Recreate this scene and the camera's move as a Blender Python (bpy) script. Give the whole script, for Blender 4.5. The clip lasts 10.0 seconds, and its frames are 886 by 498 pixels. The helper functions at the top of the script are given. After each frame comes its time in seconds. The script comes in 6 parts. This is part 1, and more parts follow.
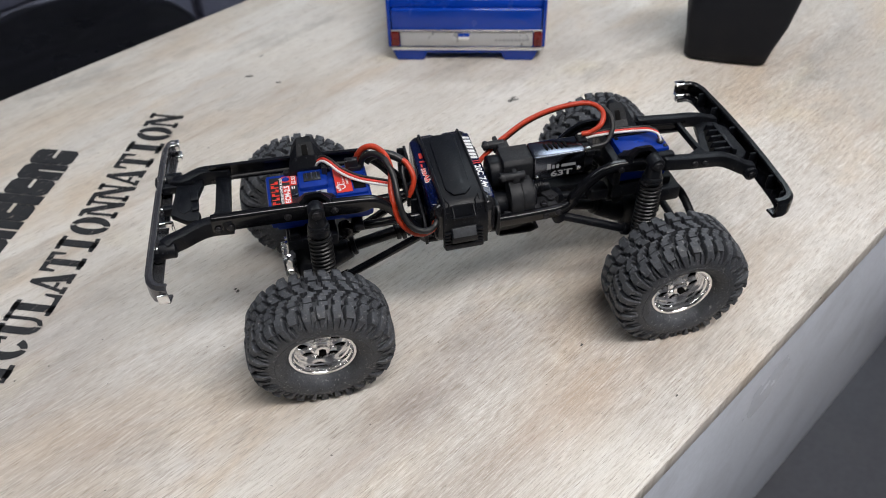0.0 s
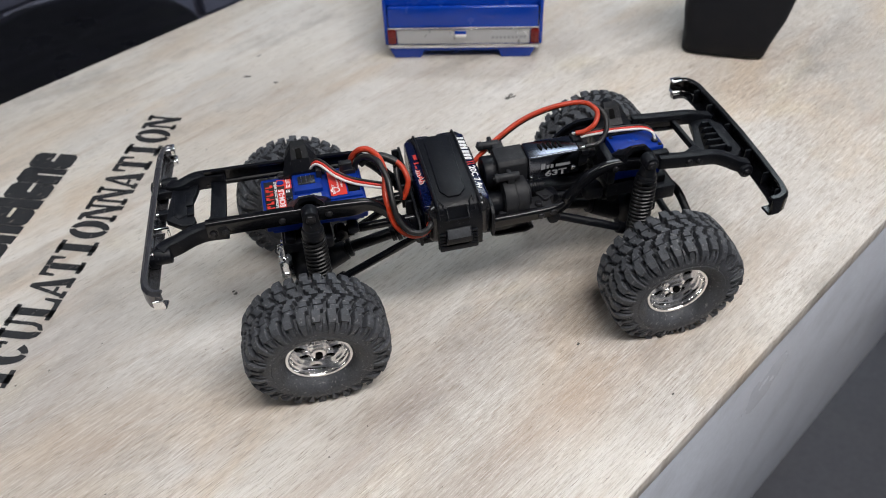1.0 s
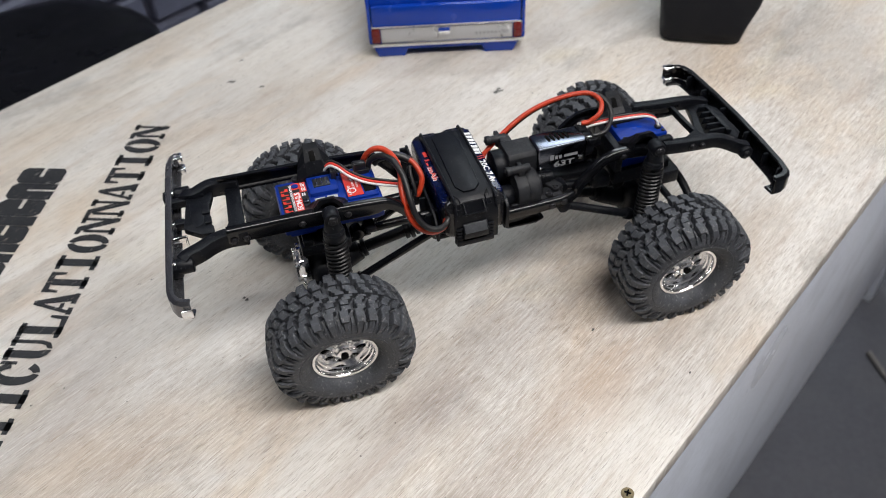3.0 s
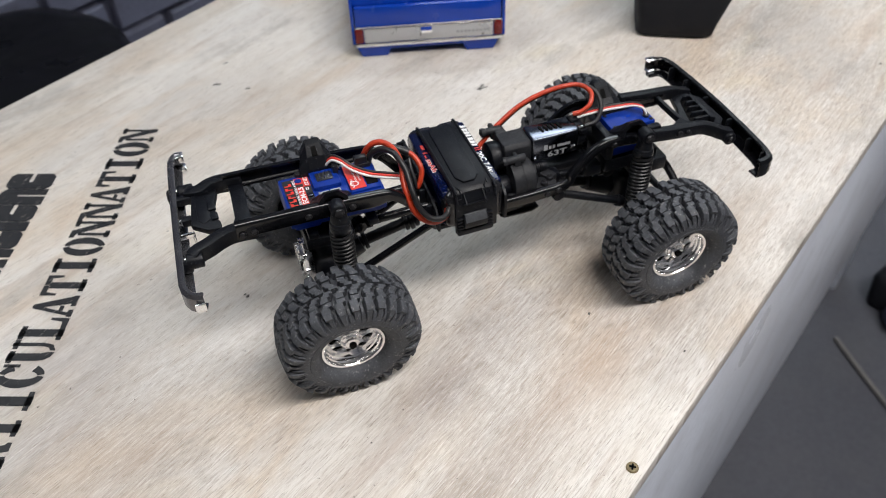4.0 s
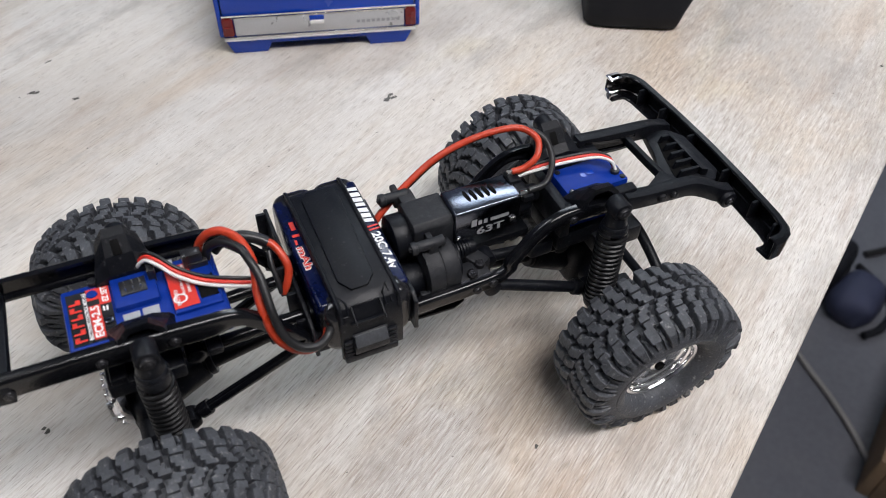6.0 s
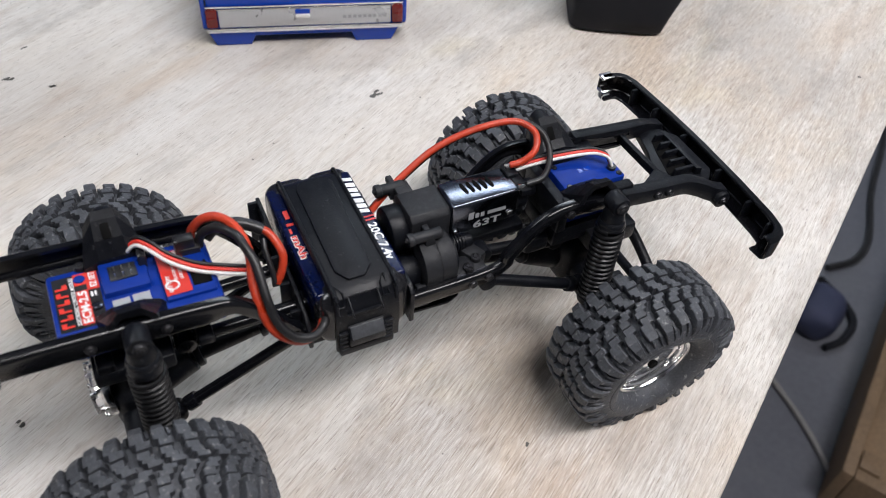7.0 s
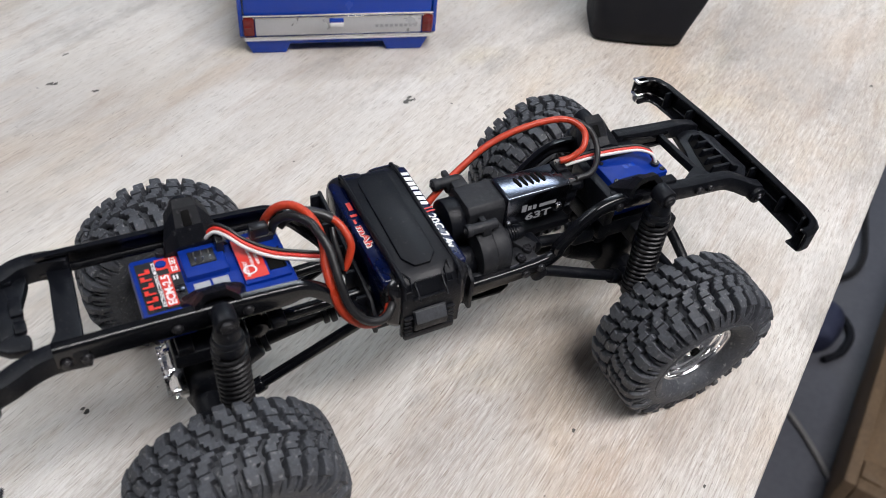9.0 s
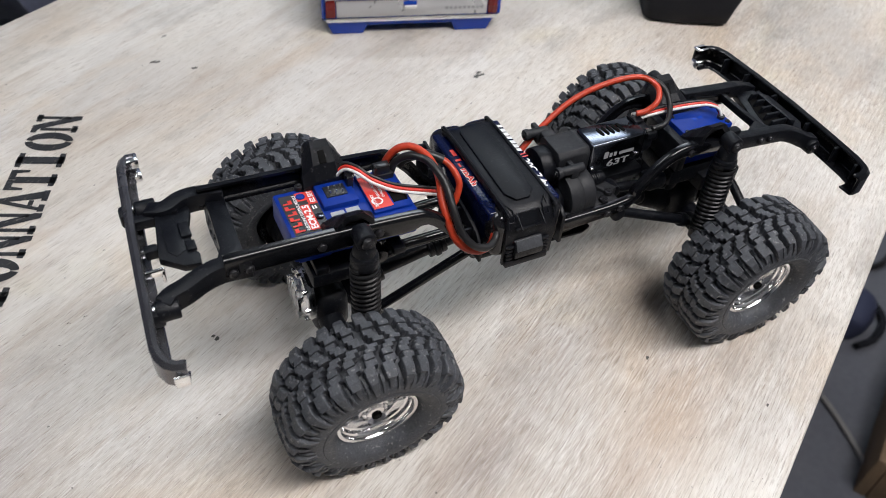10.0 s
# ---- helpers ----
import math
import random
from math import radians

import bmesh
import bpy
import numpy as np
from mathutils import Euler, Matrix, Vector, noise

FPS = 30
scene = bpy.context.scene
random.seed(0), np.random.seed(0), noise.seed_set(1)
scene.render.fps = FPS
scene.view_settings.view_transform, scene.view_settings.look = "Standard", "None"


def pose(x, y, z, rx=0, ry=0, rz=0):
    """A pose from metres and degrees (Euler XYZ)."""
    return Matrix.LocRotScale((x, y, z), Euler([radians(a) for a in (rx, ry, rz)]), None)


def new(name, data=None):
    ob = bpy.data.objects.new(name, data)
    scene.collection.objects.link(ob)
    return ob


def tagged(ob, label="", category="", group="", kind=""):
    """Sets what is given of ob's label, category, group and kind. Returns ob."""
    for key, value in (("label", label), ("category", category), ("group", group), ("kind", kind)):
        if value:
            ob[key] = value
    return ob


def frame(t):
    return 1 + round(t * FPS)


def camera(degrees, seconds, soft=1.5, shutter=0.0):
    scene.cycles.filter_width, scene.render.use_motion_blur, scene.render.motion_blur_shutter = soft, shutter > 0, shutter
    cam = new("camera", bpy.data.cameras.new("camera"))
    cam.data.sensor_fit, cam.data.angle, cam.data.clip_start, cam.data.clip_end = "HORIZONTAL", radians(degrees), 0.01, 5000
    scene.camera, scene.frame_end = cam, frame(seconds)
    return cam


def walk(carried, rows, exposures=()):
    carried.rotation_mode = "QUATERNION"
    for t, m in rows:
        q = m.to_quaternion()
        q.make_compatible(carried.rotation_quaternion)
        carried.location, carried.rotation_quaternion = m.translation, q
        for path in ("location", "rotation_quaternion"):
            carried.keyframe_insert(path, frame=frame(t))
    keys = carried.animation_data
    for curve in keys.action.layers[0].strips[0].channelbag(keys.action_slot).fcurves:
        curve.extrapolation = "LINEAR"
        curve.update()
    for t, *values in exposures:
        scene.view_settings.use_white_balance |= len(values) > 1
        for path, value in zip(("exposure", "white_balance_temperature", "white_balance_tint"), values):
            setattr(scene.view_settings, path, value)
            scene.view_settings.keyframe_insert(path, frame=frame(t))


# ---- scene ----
cam = camera(57.03, 10.0, soft=0.6)
cam.data.dof.use_dof, cam.data.dof.focus_distance, cam.data.dof.aperture_fstop = True, 0.32, 17.0
ROWS = [
    (0.0, -0.0772, -0.2906, 0.3085, 46.47, 1.32, -12.99),
    (0.5, -0.0766, -0.2874, 0.3090, 46.18, 1.69, -13.07),
    (1.0, -0.0713, -0.2895, 0.3122, 45.88, 2.14, -13.11),
    (1.5, -0.0664, -0.2886, 0.3091, 45.72, 2.61, -13.42),
    (2.0, -0.0643, -0.2880, 0.3111, 45.59, 2.85, -14.09),
    (2.2, -0.0811, -0.2846, 0.3144, 45.13, 2.27, -15.02),
    (3.3, -0.1051, -0.2868, 0.3166, 45.59, 2.26, -18.17),
    (3.5, -0.1124, -0.2884, 0.3187, 45.63, 2.20, -18.69),
    (4.0, -0.1193, -0.2915, 0.3179, 45.75, 1.64, -20.43),
    (4.5, -0.1285, -0.2910, 0.3175, 45.51, 1.08, -22.01),
    (5.0, -0.1220, -0.2715, 0.3185, 44.49, 0.28, -23.46),
    (5.5, -0.0775, -0.2030, 0.2847, 43.21, -0.98, -24.70),
    (5.7, -0.0595, -0.1849, 0.2756, 42.62, -0.73, -24.34),
    (6.8, -0.0650, -0.1660, 0.2653, 42.55, -3.93, -25.65),
    (7.0, -0.0700, -0.1701, 0.2629, 43.03, -3.94, -25.56),
    (7.5, -0.0713, -0.1724, 0.2628, 43.67, -4.60, -25.56),
    (8.0, -0.0727, -0.1718, 0.2629, 44.19, -4.89, -25.67),
    (8.5, -0.0698, -0.1732, 0.2624, 44.32, -4.79, -25.76),
    (9.0, -0.0972, -0.1741, 0.2633, 44.42, -4.50, -26.06),
    (9.5, -0.1195, -0.1840, 0.2681, 44.29, -4.01, -25.85),
    (10.0, -0.1419, -0.2008, 0.2709, 44.65, -3.34, -25.14),
]
walk(cam, [(t, pose(x, y, z, rx, ry, rz)) for t, x, y, z, rx, ry, rz in ROWS], exposures=((0.0, -0.20, 6450, 10), (2.0, -0.20, 6450, 10), (3.5, -0.02, 6500, 10), (4.5, -0.03, 6500, 11), (5.5, -0.06, 6330, 12), (7.0, 0.03, 6320, 12), (8.5, 0.04, 6320, 12), (9.5, -0.04, 6330, 12), (10.0, -0.02, 6400, 11)))

# ---- world, lamps, exposure ----
world = bpy.data.worlds.new("world")
scene.world = world
world.use_nodes = True
world.node_tree.nodes["Background"].inputs[0].default_value = (0.75, 0.82, 1.0, 1)
world.node_tree.nodes["Background"].inputs[1].default_value = 0.025


def panel_lamp(x, y, z, sx, sy, watts, colour=(1.0, 0.96, 0.9)):
    data = bpy.data.lights.new("unseen_panel_light", "AREA")
    data.shape, data.size, data.size_y, data.energy, data.color = "RECTANGLE", sx, sy, watts, colour
    lamp = new("unseen_panel_light", data)
    lamp.matrix_world = pose(x, y, z)
    return lamp


panel_lamp(0.98, 1.30, 1.70, 1.2, 0.6, 11.4, (0.72, 0.88, 1.0))
# weak fill added on the left; no lamp is known there
panel_lamp(-1.0, 0.55, 1.70, 1.2, 0.6, 4.6, (0.80, 0.91, 1.0))
# low fill added out of view to brighten the near side
panel_lamp(0.40, -0.50, 1.24, 1.2, 0.3, 17.4, (1.0, 0.965, 0.955))


# ---- materials ----
def mat(name, colour, rough=0.5, metal=0.0, vary=0.15, fine=900.0, coarse=60.0, bump=0.1, bump_scale=1200.0, dirt=None, dirt_amount=0.0, dirt_from=0.5, dirt_scale=None, coat=0.0, spec=0.5, rough_vary=0.12):
    """A surface with grain at two scales, uneven gloss, fine relief and, where asked, dust."""
    m = bpy.data.materials.new(name)
    m.use_nodes = True
    nt = m.node_tree
    n, link = nt.nodes, nt.links
    b = n["Principled BSDF"]
    co = n.new("ShaderNodeTexCoord")
    f1, f2, f3 = (n.new("ShaderNodeTexNoise") for _ in range(3))
    for f, s, d in ((f1, fine, 4), (f2, coarse, 5), (f3, bump_scale, 3)):
        f.inputs["Scale"].default_value, f.inputs["Detail"].default_value = s, d
        link.new(co.outputs["Object"], f.inputs["Vector"])
    add = n.new("ShaderNodeMath")
    add.operation = "ADD"
    link.new(f1.outputs["Fac"], add.inputs[0])
    link.new(f2.outputs["Fac"], add.inputs[1])
    ramp = n.new("ShaderNodeMapRange")
    ramp.inputs["From Min"].default_value, ramp.inputs["From Max"].default_value = 0.6, 1.4
    ramp.inputs["To Min"].default_value, ramp.inputs["To Max"].default_value = 1 - vary, 1 + vary
    link.new(add.outputs[0], ramp.inputs["Value"])
    hsv = n.new("ShaderNodeHueSaturation")
    hsv.inputs["Color"].default_value = (*colour, 1)
    link.new(ramp.outputs[0], hsv.inputs["Value"])
    out = hsv.outputs[0]
    if dirt:
        dn = n.new("ShaderNodeTexNoise")
        dn.inputs["Scale"].default_value, dn.inputs["Detail"].default_value = dirt_scale or coarse * 2.3, 8
        link.new(co.outputs["Object"], dn.inputs["Vector"])
        dr = n.new("ShaderNodeMapRange")
        dr.inputs["From Min"].default_value, dr.inputs["From Max"].default_value = dirt_from, 0.72
        dr.inputs["To Max"].default_value = dirt_amount
        link.new(dn.outputs["Fac"], dr.inputs["Value"])
        mix = n.new("ShaderNodeMix")
        mix.data_type = "RGBA"
        link.new(dr.outputs[0], mix.inputs["Factor"])
        link.new(out, mix.inputs[6])
        mix.inputs[7].default_value = (*dirt, 1)
        out = mix.outputs[2]
    link.new(out, b.inputs["Base Color"])
    rr = n.new("ShaderNodeMapRange")
    rr.inputs["From Min"].default_value, rr.inputs["From Max"].default_value = 0.3, 0.7
    rr.inputs["To Min"].default_value, rr.inputs["To Max"].default_value = max(0.02, rough - rough_vary), min(1, rough + rough_vary)
    link.new(f2.outputs["Fac"], rr.inputs["Value"])
    link.new(rr.outputs[0], b.inputs["Roughness"])
    b.inputs["Metallic"].default_value = metal
    b.inputs["Coat Weight"].default_value = coat
    b.inputs["Specular IOR Level"].default_value = spec
    if bump:
        bp = n.new("ShaderNodeBump")
        bp.inputs["Strength"].default_value, bp.inputs["Distance"].default_value = bump, 0.0004
        link.new(f3.outputs["Fac"], bp.inputs["Height"])
        link.new(bp.outputs[0], b.inputs["Normal"])
    return m


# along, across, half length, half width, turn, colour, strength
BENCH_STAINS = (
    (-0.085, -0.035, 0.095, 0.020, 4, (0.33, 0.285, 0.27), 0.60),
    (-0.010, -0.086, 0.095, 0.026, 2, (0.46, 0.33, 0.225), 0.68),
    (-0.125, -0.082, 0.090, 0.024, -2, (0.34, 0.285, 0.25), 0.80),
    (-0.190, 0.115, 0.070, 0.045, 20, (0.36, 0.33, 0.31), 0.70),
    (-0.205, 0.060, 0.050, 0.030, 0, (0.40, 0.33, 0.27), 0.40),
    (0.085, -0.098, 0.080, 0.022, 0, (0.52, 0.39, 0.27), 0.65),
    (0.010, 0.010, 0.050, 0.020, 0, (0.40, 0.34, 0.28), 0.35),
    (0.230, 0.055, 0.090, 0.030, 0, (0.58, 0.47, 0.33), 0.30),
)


def plywood():
    """Pale birch plywood: fibres and bands along the local x axis, grey wear, brown streaks, specks."""
    m = bpy.data.materials.new("pale_plywood")
    m.use_nodes = True
    nt = m.node_tree
    n, link = nt.nodes, nt.links
    b = n["Principled BSDF"]
    co = n.new("ShaderNodeTexCoord")

    def noise_at(scale, detail, vx=1.0, vy=1.0, rough=0.55, distort=0.0):
        mp = n.new("ShaderNodeMapping")
        mp.inputs["Scale"].default_value = (vx, vy, 1)
        link.new(co.outputs["Object"], mp.inputs["Vector"])
        t = n.new("ShaderNodeTexNoise")
        t.inputs["Scale"].default_value, t.inputs["Detail"].default_value = scale, detail
        t.inputs["Roughness"].default_value, t.inputs["Distortion"].default_value = rough, distort
        link.new(mp.outputs[0], t.inputs["Vector"])
        return t.outputs["Fac"]

    def span(value, lo, hi, a, z):
        r = n.new("ShaderNodeMapRange")
        for k, v in (("From Min", lo), ("From Max", hi), ("To Min", a), ("To Max", z)):
            r.inputs[k].default_value = v
        link.new(value, r.inputs["Value"])
        return r.outputs[0]

    def mixed(fac, a, c):
        x = n.new("ShaderNodeMix")
        x.data_type = "RGBA"
        link.new(fac, x.inputs["Factor"])
        for s, v in ((6, a), (7, c)):
            if isinstance(v, tuple):
                x.inputs[s].default_value = (*v, 1)
            else:
                link.new(v, x.inputs[s])
        return x.outputs[2]

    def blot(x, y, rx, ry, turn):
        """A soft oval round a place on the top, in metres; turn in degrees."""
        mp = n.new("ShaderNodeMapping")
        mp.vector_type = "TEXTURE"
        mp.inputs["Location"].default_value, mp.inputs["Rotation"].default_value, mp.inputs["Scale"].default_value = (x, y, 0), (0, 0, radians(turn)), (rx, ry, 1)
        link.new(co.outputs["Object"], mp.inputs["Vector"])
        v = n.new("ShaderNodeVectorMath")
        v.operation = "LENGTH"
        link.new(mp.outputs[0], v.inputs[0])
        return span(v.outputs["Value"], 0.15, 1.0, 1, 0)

    def times(a, c):
        x = n.new("ShaderNodeMath")
        x.operation = "MULTIPLY"
        link.new(a, x.inputs[0])
        link.new(c, x.inputs[1])
        return x.outputs[0]

    fibre = noise_at(1, 3, 150, 1500, 0.7)
    fibre2 = noise_at(1, 4, 60, 760, 0.68, 0.2)
    fibre3 = noise_at(1, 3, 22, 210, 0.6, 0.3)
    dash = noise_at(1, 2, 120, 1500, 0.6)
    band = noise_at(1, 5, 3.5, 26, 0.6, 0.8)
    patch = noise_at(7, 6, 1, 1, 0.6)
    streak = noise_at(1, 5, 9, 70, 0.65, 0.5)
    smudge = noise_at(9, 9, 1, 2.2, 0.7)
    cloud = noise_at(4.2, 5, 1, 1.7, 0.6)
    tan = noise_at(1, 5, 6, 14, 0.6, 0.6)
    speck = noise_at(330, 2, 1, 1, 0.5)
    wear = noise_at(420, 3, 1, 1.8, 0.6)
    base = mixed(span(band, 0.36, 0.64, 0, 1), (0.63, 0.575, 0.50), (0.78, 0.755, 0.71))
    base = mixed(span(patch, 0.42, 0.66, 0, 0.6), base, (0.71, 0.69, 0.665))
    base = mixed(span(cloud, 0.43, 0.63, 0, 0.60), base, (0.44, 0.41, 0.38))
    base = mixed(span(tan, 0.50, 0.68, 0, 0.62), base, (0.62, 0.485, 0.345))
    stain = noise_at(11, 3, 1, 1.4, 0.5)
    base = mixed(span(stain, 0.60, 0.74, 0, 0.5), base, (0.62, 0.54, 0.36))
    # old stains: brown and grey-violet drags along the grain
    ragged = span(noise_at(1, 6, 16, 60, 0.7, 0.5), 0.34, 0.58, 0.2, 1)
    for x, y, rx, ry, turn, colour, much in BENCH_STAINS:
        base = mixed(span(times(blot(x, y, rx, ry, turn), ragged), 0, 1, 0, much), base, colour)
    base = mixed(span(fibre3, 0.52, 0.70, 0, 0.28), base, (0.47, 0.395, 0.32))
    # the fibres stand out on the worn near half and fade towards the cleaner far side
    part_y = n.new("ShaderNodeSeparateXYZ")
    link.new(co.outputs["Object"], part_y.inputs[0])
    rubbed = times(span(noise_at(5.5, 4, 1, 1.5, 0.6), 0.36, 0.60, 0.42, 1), span(part_y.outputs["Y"], -0.02, 0.16, 1, 0.42))
    base = mixed(times(span(fibre2, 0.53, 0.62, 0, 0.50), rubbed), base, (0.36, 0.285, 0.22))
    base = mixed(times(span(fibre2, 0.38, 0.46, 0.34, 0), rubbed), base, (0.87, 0.84, 0.79))
    base = mixed(times(span(fibre, 0.50, 0.64, 0, 0.50), rubbed), base, (0.34, 0.285, 0.235))
    base = mixed(times(span(fibre, 0.34, 0.46, 0.42, 0), rubbed), base, (0.87, 0.85, 0.81))
    base = mixed(span(streak, 0.56, 0.76, 0, 0.5), base, (0.36, 0.25, 0.175))
    base = mixed(span(smudge, 0.54, 0.72, 0, 0.62), base, (0.25, 0.235, 0.215))
    base = mixed(span(dash, 0.58, 0.70, 0, 0.55), base, (0.24, 0.195, 0.155))
    base = mixed(span(wear, 0.62, 0.76, 0, 0.28), base, (0.88, 0.87, 0.85))
    base = mixed(span(speck, 0.735, 0.78, 0, 0.85), base, (0.06, 0.055, 0.05))
    link.new(base, b.inputs["Base Color"])
    link.new(span(patch, 0.3, 0.7, 0.42, 0.62), b.inputs["Roughness"])
    b.inputs["Specular IOR Level"].default_value = 0.42
    bp = n.new("ShaderNodeBump")
    bp.inputs["Strength"].default_value, bp.inputs["Distance"].default_value = 0.7, 0.0006
    link.new(fibre, bp.inputs["Height"])
    bp2 = n.new("ShaderNodeBump")
    bp2.inputs["Strength"].default_value, bp2.inputs["Distance"].default_value = 0.3, 0.0006
    link.new(fibre2, bp2.inputs["Height"])
    link.new(bp.outputs[0], bp2.inputs["Normal"])
    link.new(bp2.outputs[0], b.inputs["Normal"])
    return m


def spray_paint():
    """Thin black spray paint through which the wood shows in specks."""
    m = mat("stencil_black_paint", (0.018, 0.019, 0.022), 0.55, vary=0.25, fine=700, bump=0.2)
    nt = m.node_tree
    n, link = nt.nodes, nt.links
    b = n["Principled BSDF"]
    co = n.new("ShaderNodeTexCoord")
    mp = n.new("ShaderNodeMapping")
    mp.inputs["Rotation"].default_value = (0, 0, radians(-30))
    mp.inputs["Scale"].default_value = (140, 700, 1)
    t = n.new("ShaderNodeTexNoise")
    t.inputs["Scale"].default_value, t.inputs["Detail"].default_value = 1, 5
    link.new(co.outputs["Object"], mp.inputs[0])
    link.new(mp.outputs[0], t.inputs["Vector"])
    r = n.new("ShaderNodeMapRange")
    for k, v in (("From Min", 0.27), ("From Max", 0.42), ("To Min", 0.45), ("To Max", 0.97)):
        r.inputs[k].default_value = v
    link.new(t.outputs["Fac"], r.inputs["Value"])
    link.new(r.outputs[0], b.inputs["Alpha"])
    return m


WOOD = plywood()
PAINT = spray_paint()
PLASTIC = mat("black_satin_plastic", (0.0042, 0.0050, 0.0076), 0.40, spec=0.26, vary=0.3, fine=1600, coarse=230, bump=0.28, bump_scale=2600, dirt=(0.30, 0.30, 0.31), dirt_amount=0.12, dirt_from=0.62, dirt_scale=900)
GLOSSY = mat("black_gloss_rail", (0.0035, 0.0038, 0.0052), 0.17, spec=0.42, vary=0.15, bump=0.05, bump_scale=1500, dirt=(0.12, 0.115, 0.115), dirt_amount=0.05, rough_vary=0.05)
RUBBER = mat("dusty_tyre_rubber", (0.053, 0.057, 0.066), 0.58, spec=0.5, vary=0.5, fine=1300, coarse=200, bump=0.6, bump_scale=1700, dirt=(0.42, 0.415, 0.41), dirt_amount=0.42, dirt_from=0.60, dirt_scale=700)
CHROME = mat("bright_chrome_plating", (0.90, 0.90, 0.905), 0.17, 1.0, vary=0.06, bump=0.05, bump_scale=600, rough_vary=0.05)
COVER = mat("bright_cast_cover", (0.74, 0.745, 0.76), 0.2, 1.0, vary=0.3, coarse=260, bump=0.5, bump_scale=420, rough_vary=0.15)
DARK_CHROME = mat("dark_chrome_plating", (0.19, 0.19, 0.205), 0.24, 0.85, vary=0.1, bump=0.03, bump_scale=500, rough_vary=0.08)
MOTOR = mat("black_nickel_motor_can", (0.125, 0.135, 0.165), 0.17, 1.0, vary=0.2, coarse=40, bump=0.06, bump_scale=900, rough_vary=0.07)
GEARBOX = mat("dull_black_nylon", (0.0125, 0.0135, 0.0165), 0.55, spec=0.4, vary=0.35, fine=1600, coarse=230, bump=0.35, bump_scale=2200, dirt=(0.16, 0.16, 0.165), dirt_amount=0.08)
SPRING = mat("black_spring_steel", (0.006, 0.006, 0.007), 0.40, spec=0.3, vary=0.15, bump=0.05)
WORN_GREY = mat("worn_grey_plastic", (0.060, 0.064, 0.072), 0.5, vary=0.4, bump=0.3, bump_scale=1500)
STEEL = mat("black_steel_screw", (0.022, 0.022, 0.025), 0.3, 0.4, vary=0.15, bump=0.08)
BRIGHT = mat("solder_tin", (0.75, 0.74, 0.72), 0.25, 1.0, vary=0.1, bump=0.2)
BLUE = mat("royal_blue_plastic", (0.0022, 0.026, 0.235), 0.42, spec=0.2, vary=0.12, bump=0.08, dirt=(0.2, 0.2, 0.22), dirt_amount=0.04)
BLUE_PAINT = mat("blue_body_paint", (0.002, 0.042, 0.36), 0.2, spec=0.35, vary=0.06, bump=0.0, coat=0.3)
SILVER = mat("silver_body_panel", (0.52, 0.53, 0.55), 0.34, 0.55, vary=0.06, bump=0.03)
WHITE = mat("white_plastic", (0.72, 0.72, 0.72), 0.4, vary=0.06, bump=0.04)
PRINT_WHITE = mat("white_print", (0.78, 0.78, 0.78), 0.45, vary=0.06, bump=0.0)
PRINT_GREY = mat("grey_print", (0.33, 0.34, 0.36), 0.45, vary=0.08, bump=0.0)
PRINT_RED = mat("red_print", (0.62, 0.035, 0.022), 0.42, vary=0.08, bump=0.0)
# near-black that puts the shade inside holes into the colour
HOLE_SHADE_BLACK = mat("hole_shade_black", (0.004, 0.004, 0.004), 0.8, spec=0.1, vary=0.1, bump=0.0)
PRINT_BLACK = mat("black_label_film", (0.014, 0.014, 0.016), 0.3, vary=0.1, bump=0.02)
RED_WIRE = mat("red_silicone_wire", (0.50, 0.045, 0.015), 0.36, vary=0.2, coarse=120, bump=0.12, dirt=(0.2, 0.12, 0.1), dirt_amount=0.12)
BLACK_WIRE = mat("black_silicone_wire", (0.013, 0.013, 0.014), 0.42, vary=0.15, bump=0.1)
WHITE_WIRE = mat("white_wire", (0.72, 0.70, 0.68), 0.42, vary=0.08, bump=0.05)
BATTERY = mat("dark_blue_battery_wrap", (0.0018, 0.0050, 0.034), 0.2, spec=0.35, vary=0.5, coarse=90, bump=0.12, bump_scale=420)
SHRINK = mat("black_heat_shrink", (0.012, 0.012, 0.014), 0.16, vary=0.15, bump=0.25, bump_scale=260)
LAMP_RED = mat("red_lamp_lens", (0.15, 0.008, 0.008), 0.25, vary=0.2, bump=0.05)
GLASS_DARK = mat("smoked_window", (0.015, 0.016, 0.018), 0.08, vary=0.1, bump=0.0)
FABRIC = mat("black_nylon_fabric", (0.008, 0.009, 0.013), 0.70, spec=0.25, vary=0.25, fine=2500, coarse=40, bump=0.5, bump_scale=1800)
LEATHER = mat("black_leatherette", (0.0035, 0.0036, 0.0048), 0.34, spec=0.35, vary=0.2, coarse=18, fine=500, bump=0.25, bump_scale=120)
GREY_PANEL = mat("grey_bench_panel", (0.70, 0.74, 0.82), 0.38, vary=0.08, fine=300, coarse=9, bump=0.05, dirt=(0.28, 0.29, 0.31), dirt_amount=0.3)
FLOOR = mat("grey_floor_coating", (0.115, 0.12, 0.14), 0.5, vary=0.16, fine=130, coarse=4, bump=0.15, bump_scale=240, dirt=(0.18, 0.18, 0.185), dirt_amount=0.25)
BRICK = mat("painted_brick", (0.165, 0.175, 0.245), 0.6, vary=0.2, fine=120, coarse=9, bump=0.6, bump_scale=90, dirt=(0.10, 0.10, 0.13), dirt_amount=0.4)
MORTAR = mat("grey_mortar", (0.09, 0.095, 0.135), 0.85, vary=0.2, fine=300, coarse=20, bump=0.4)
PLASTER = mat("grey_plaster", (0.48, 0.48, 0.49), 0.8, vary=0.06, fine=90, coarse=2, bump=0.2, bump_scale=120)
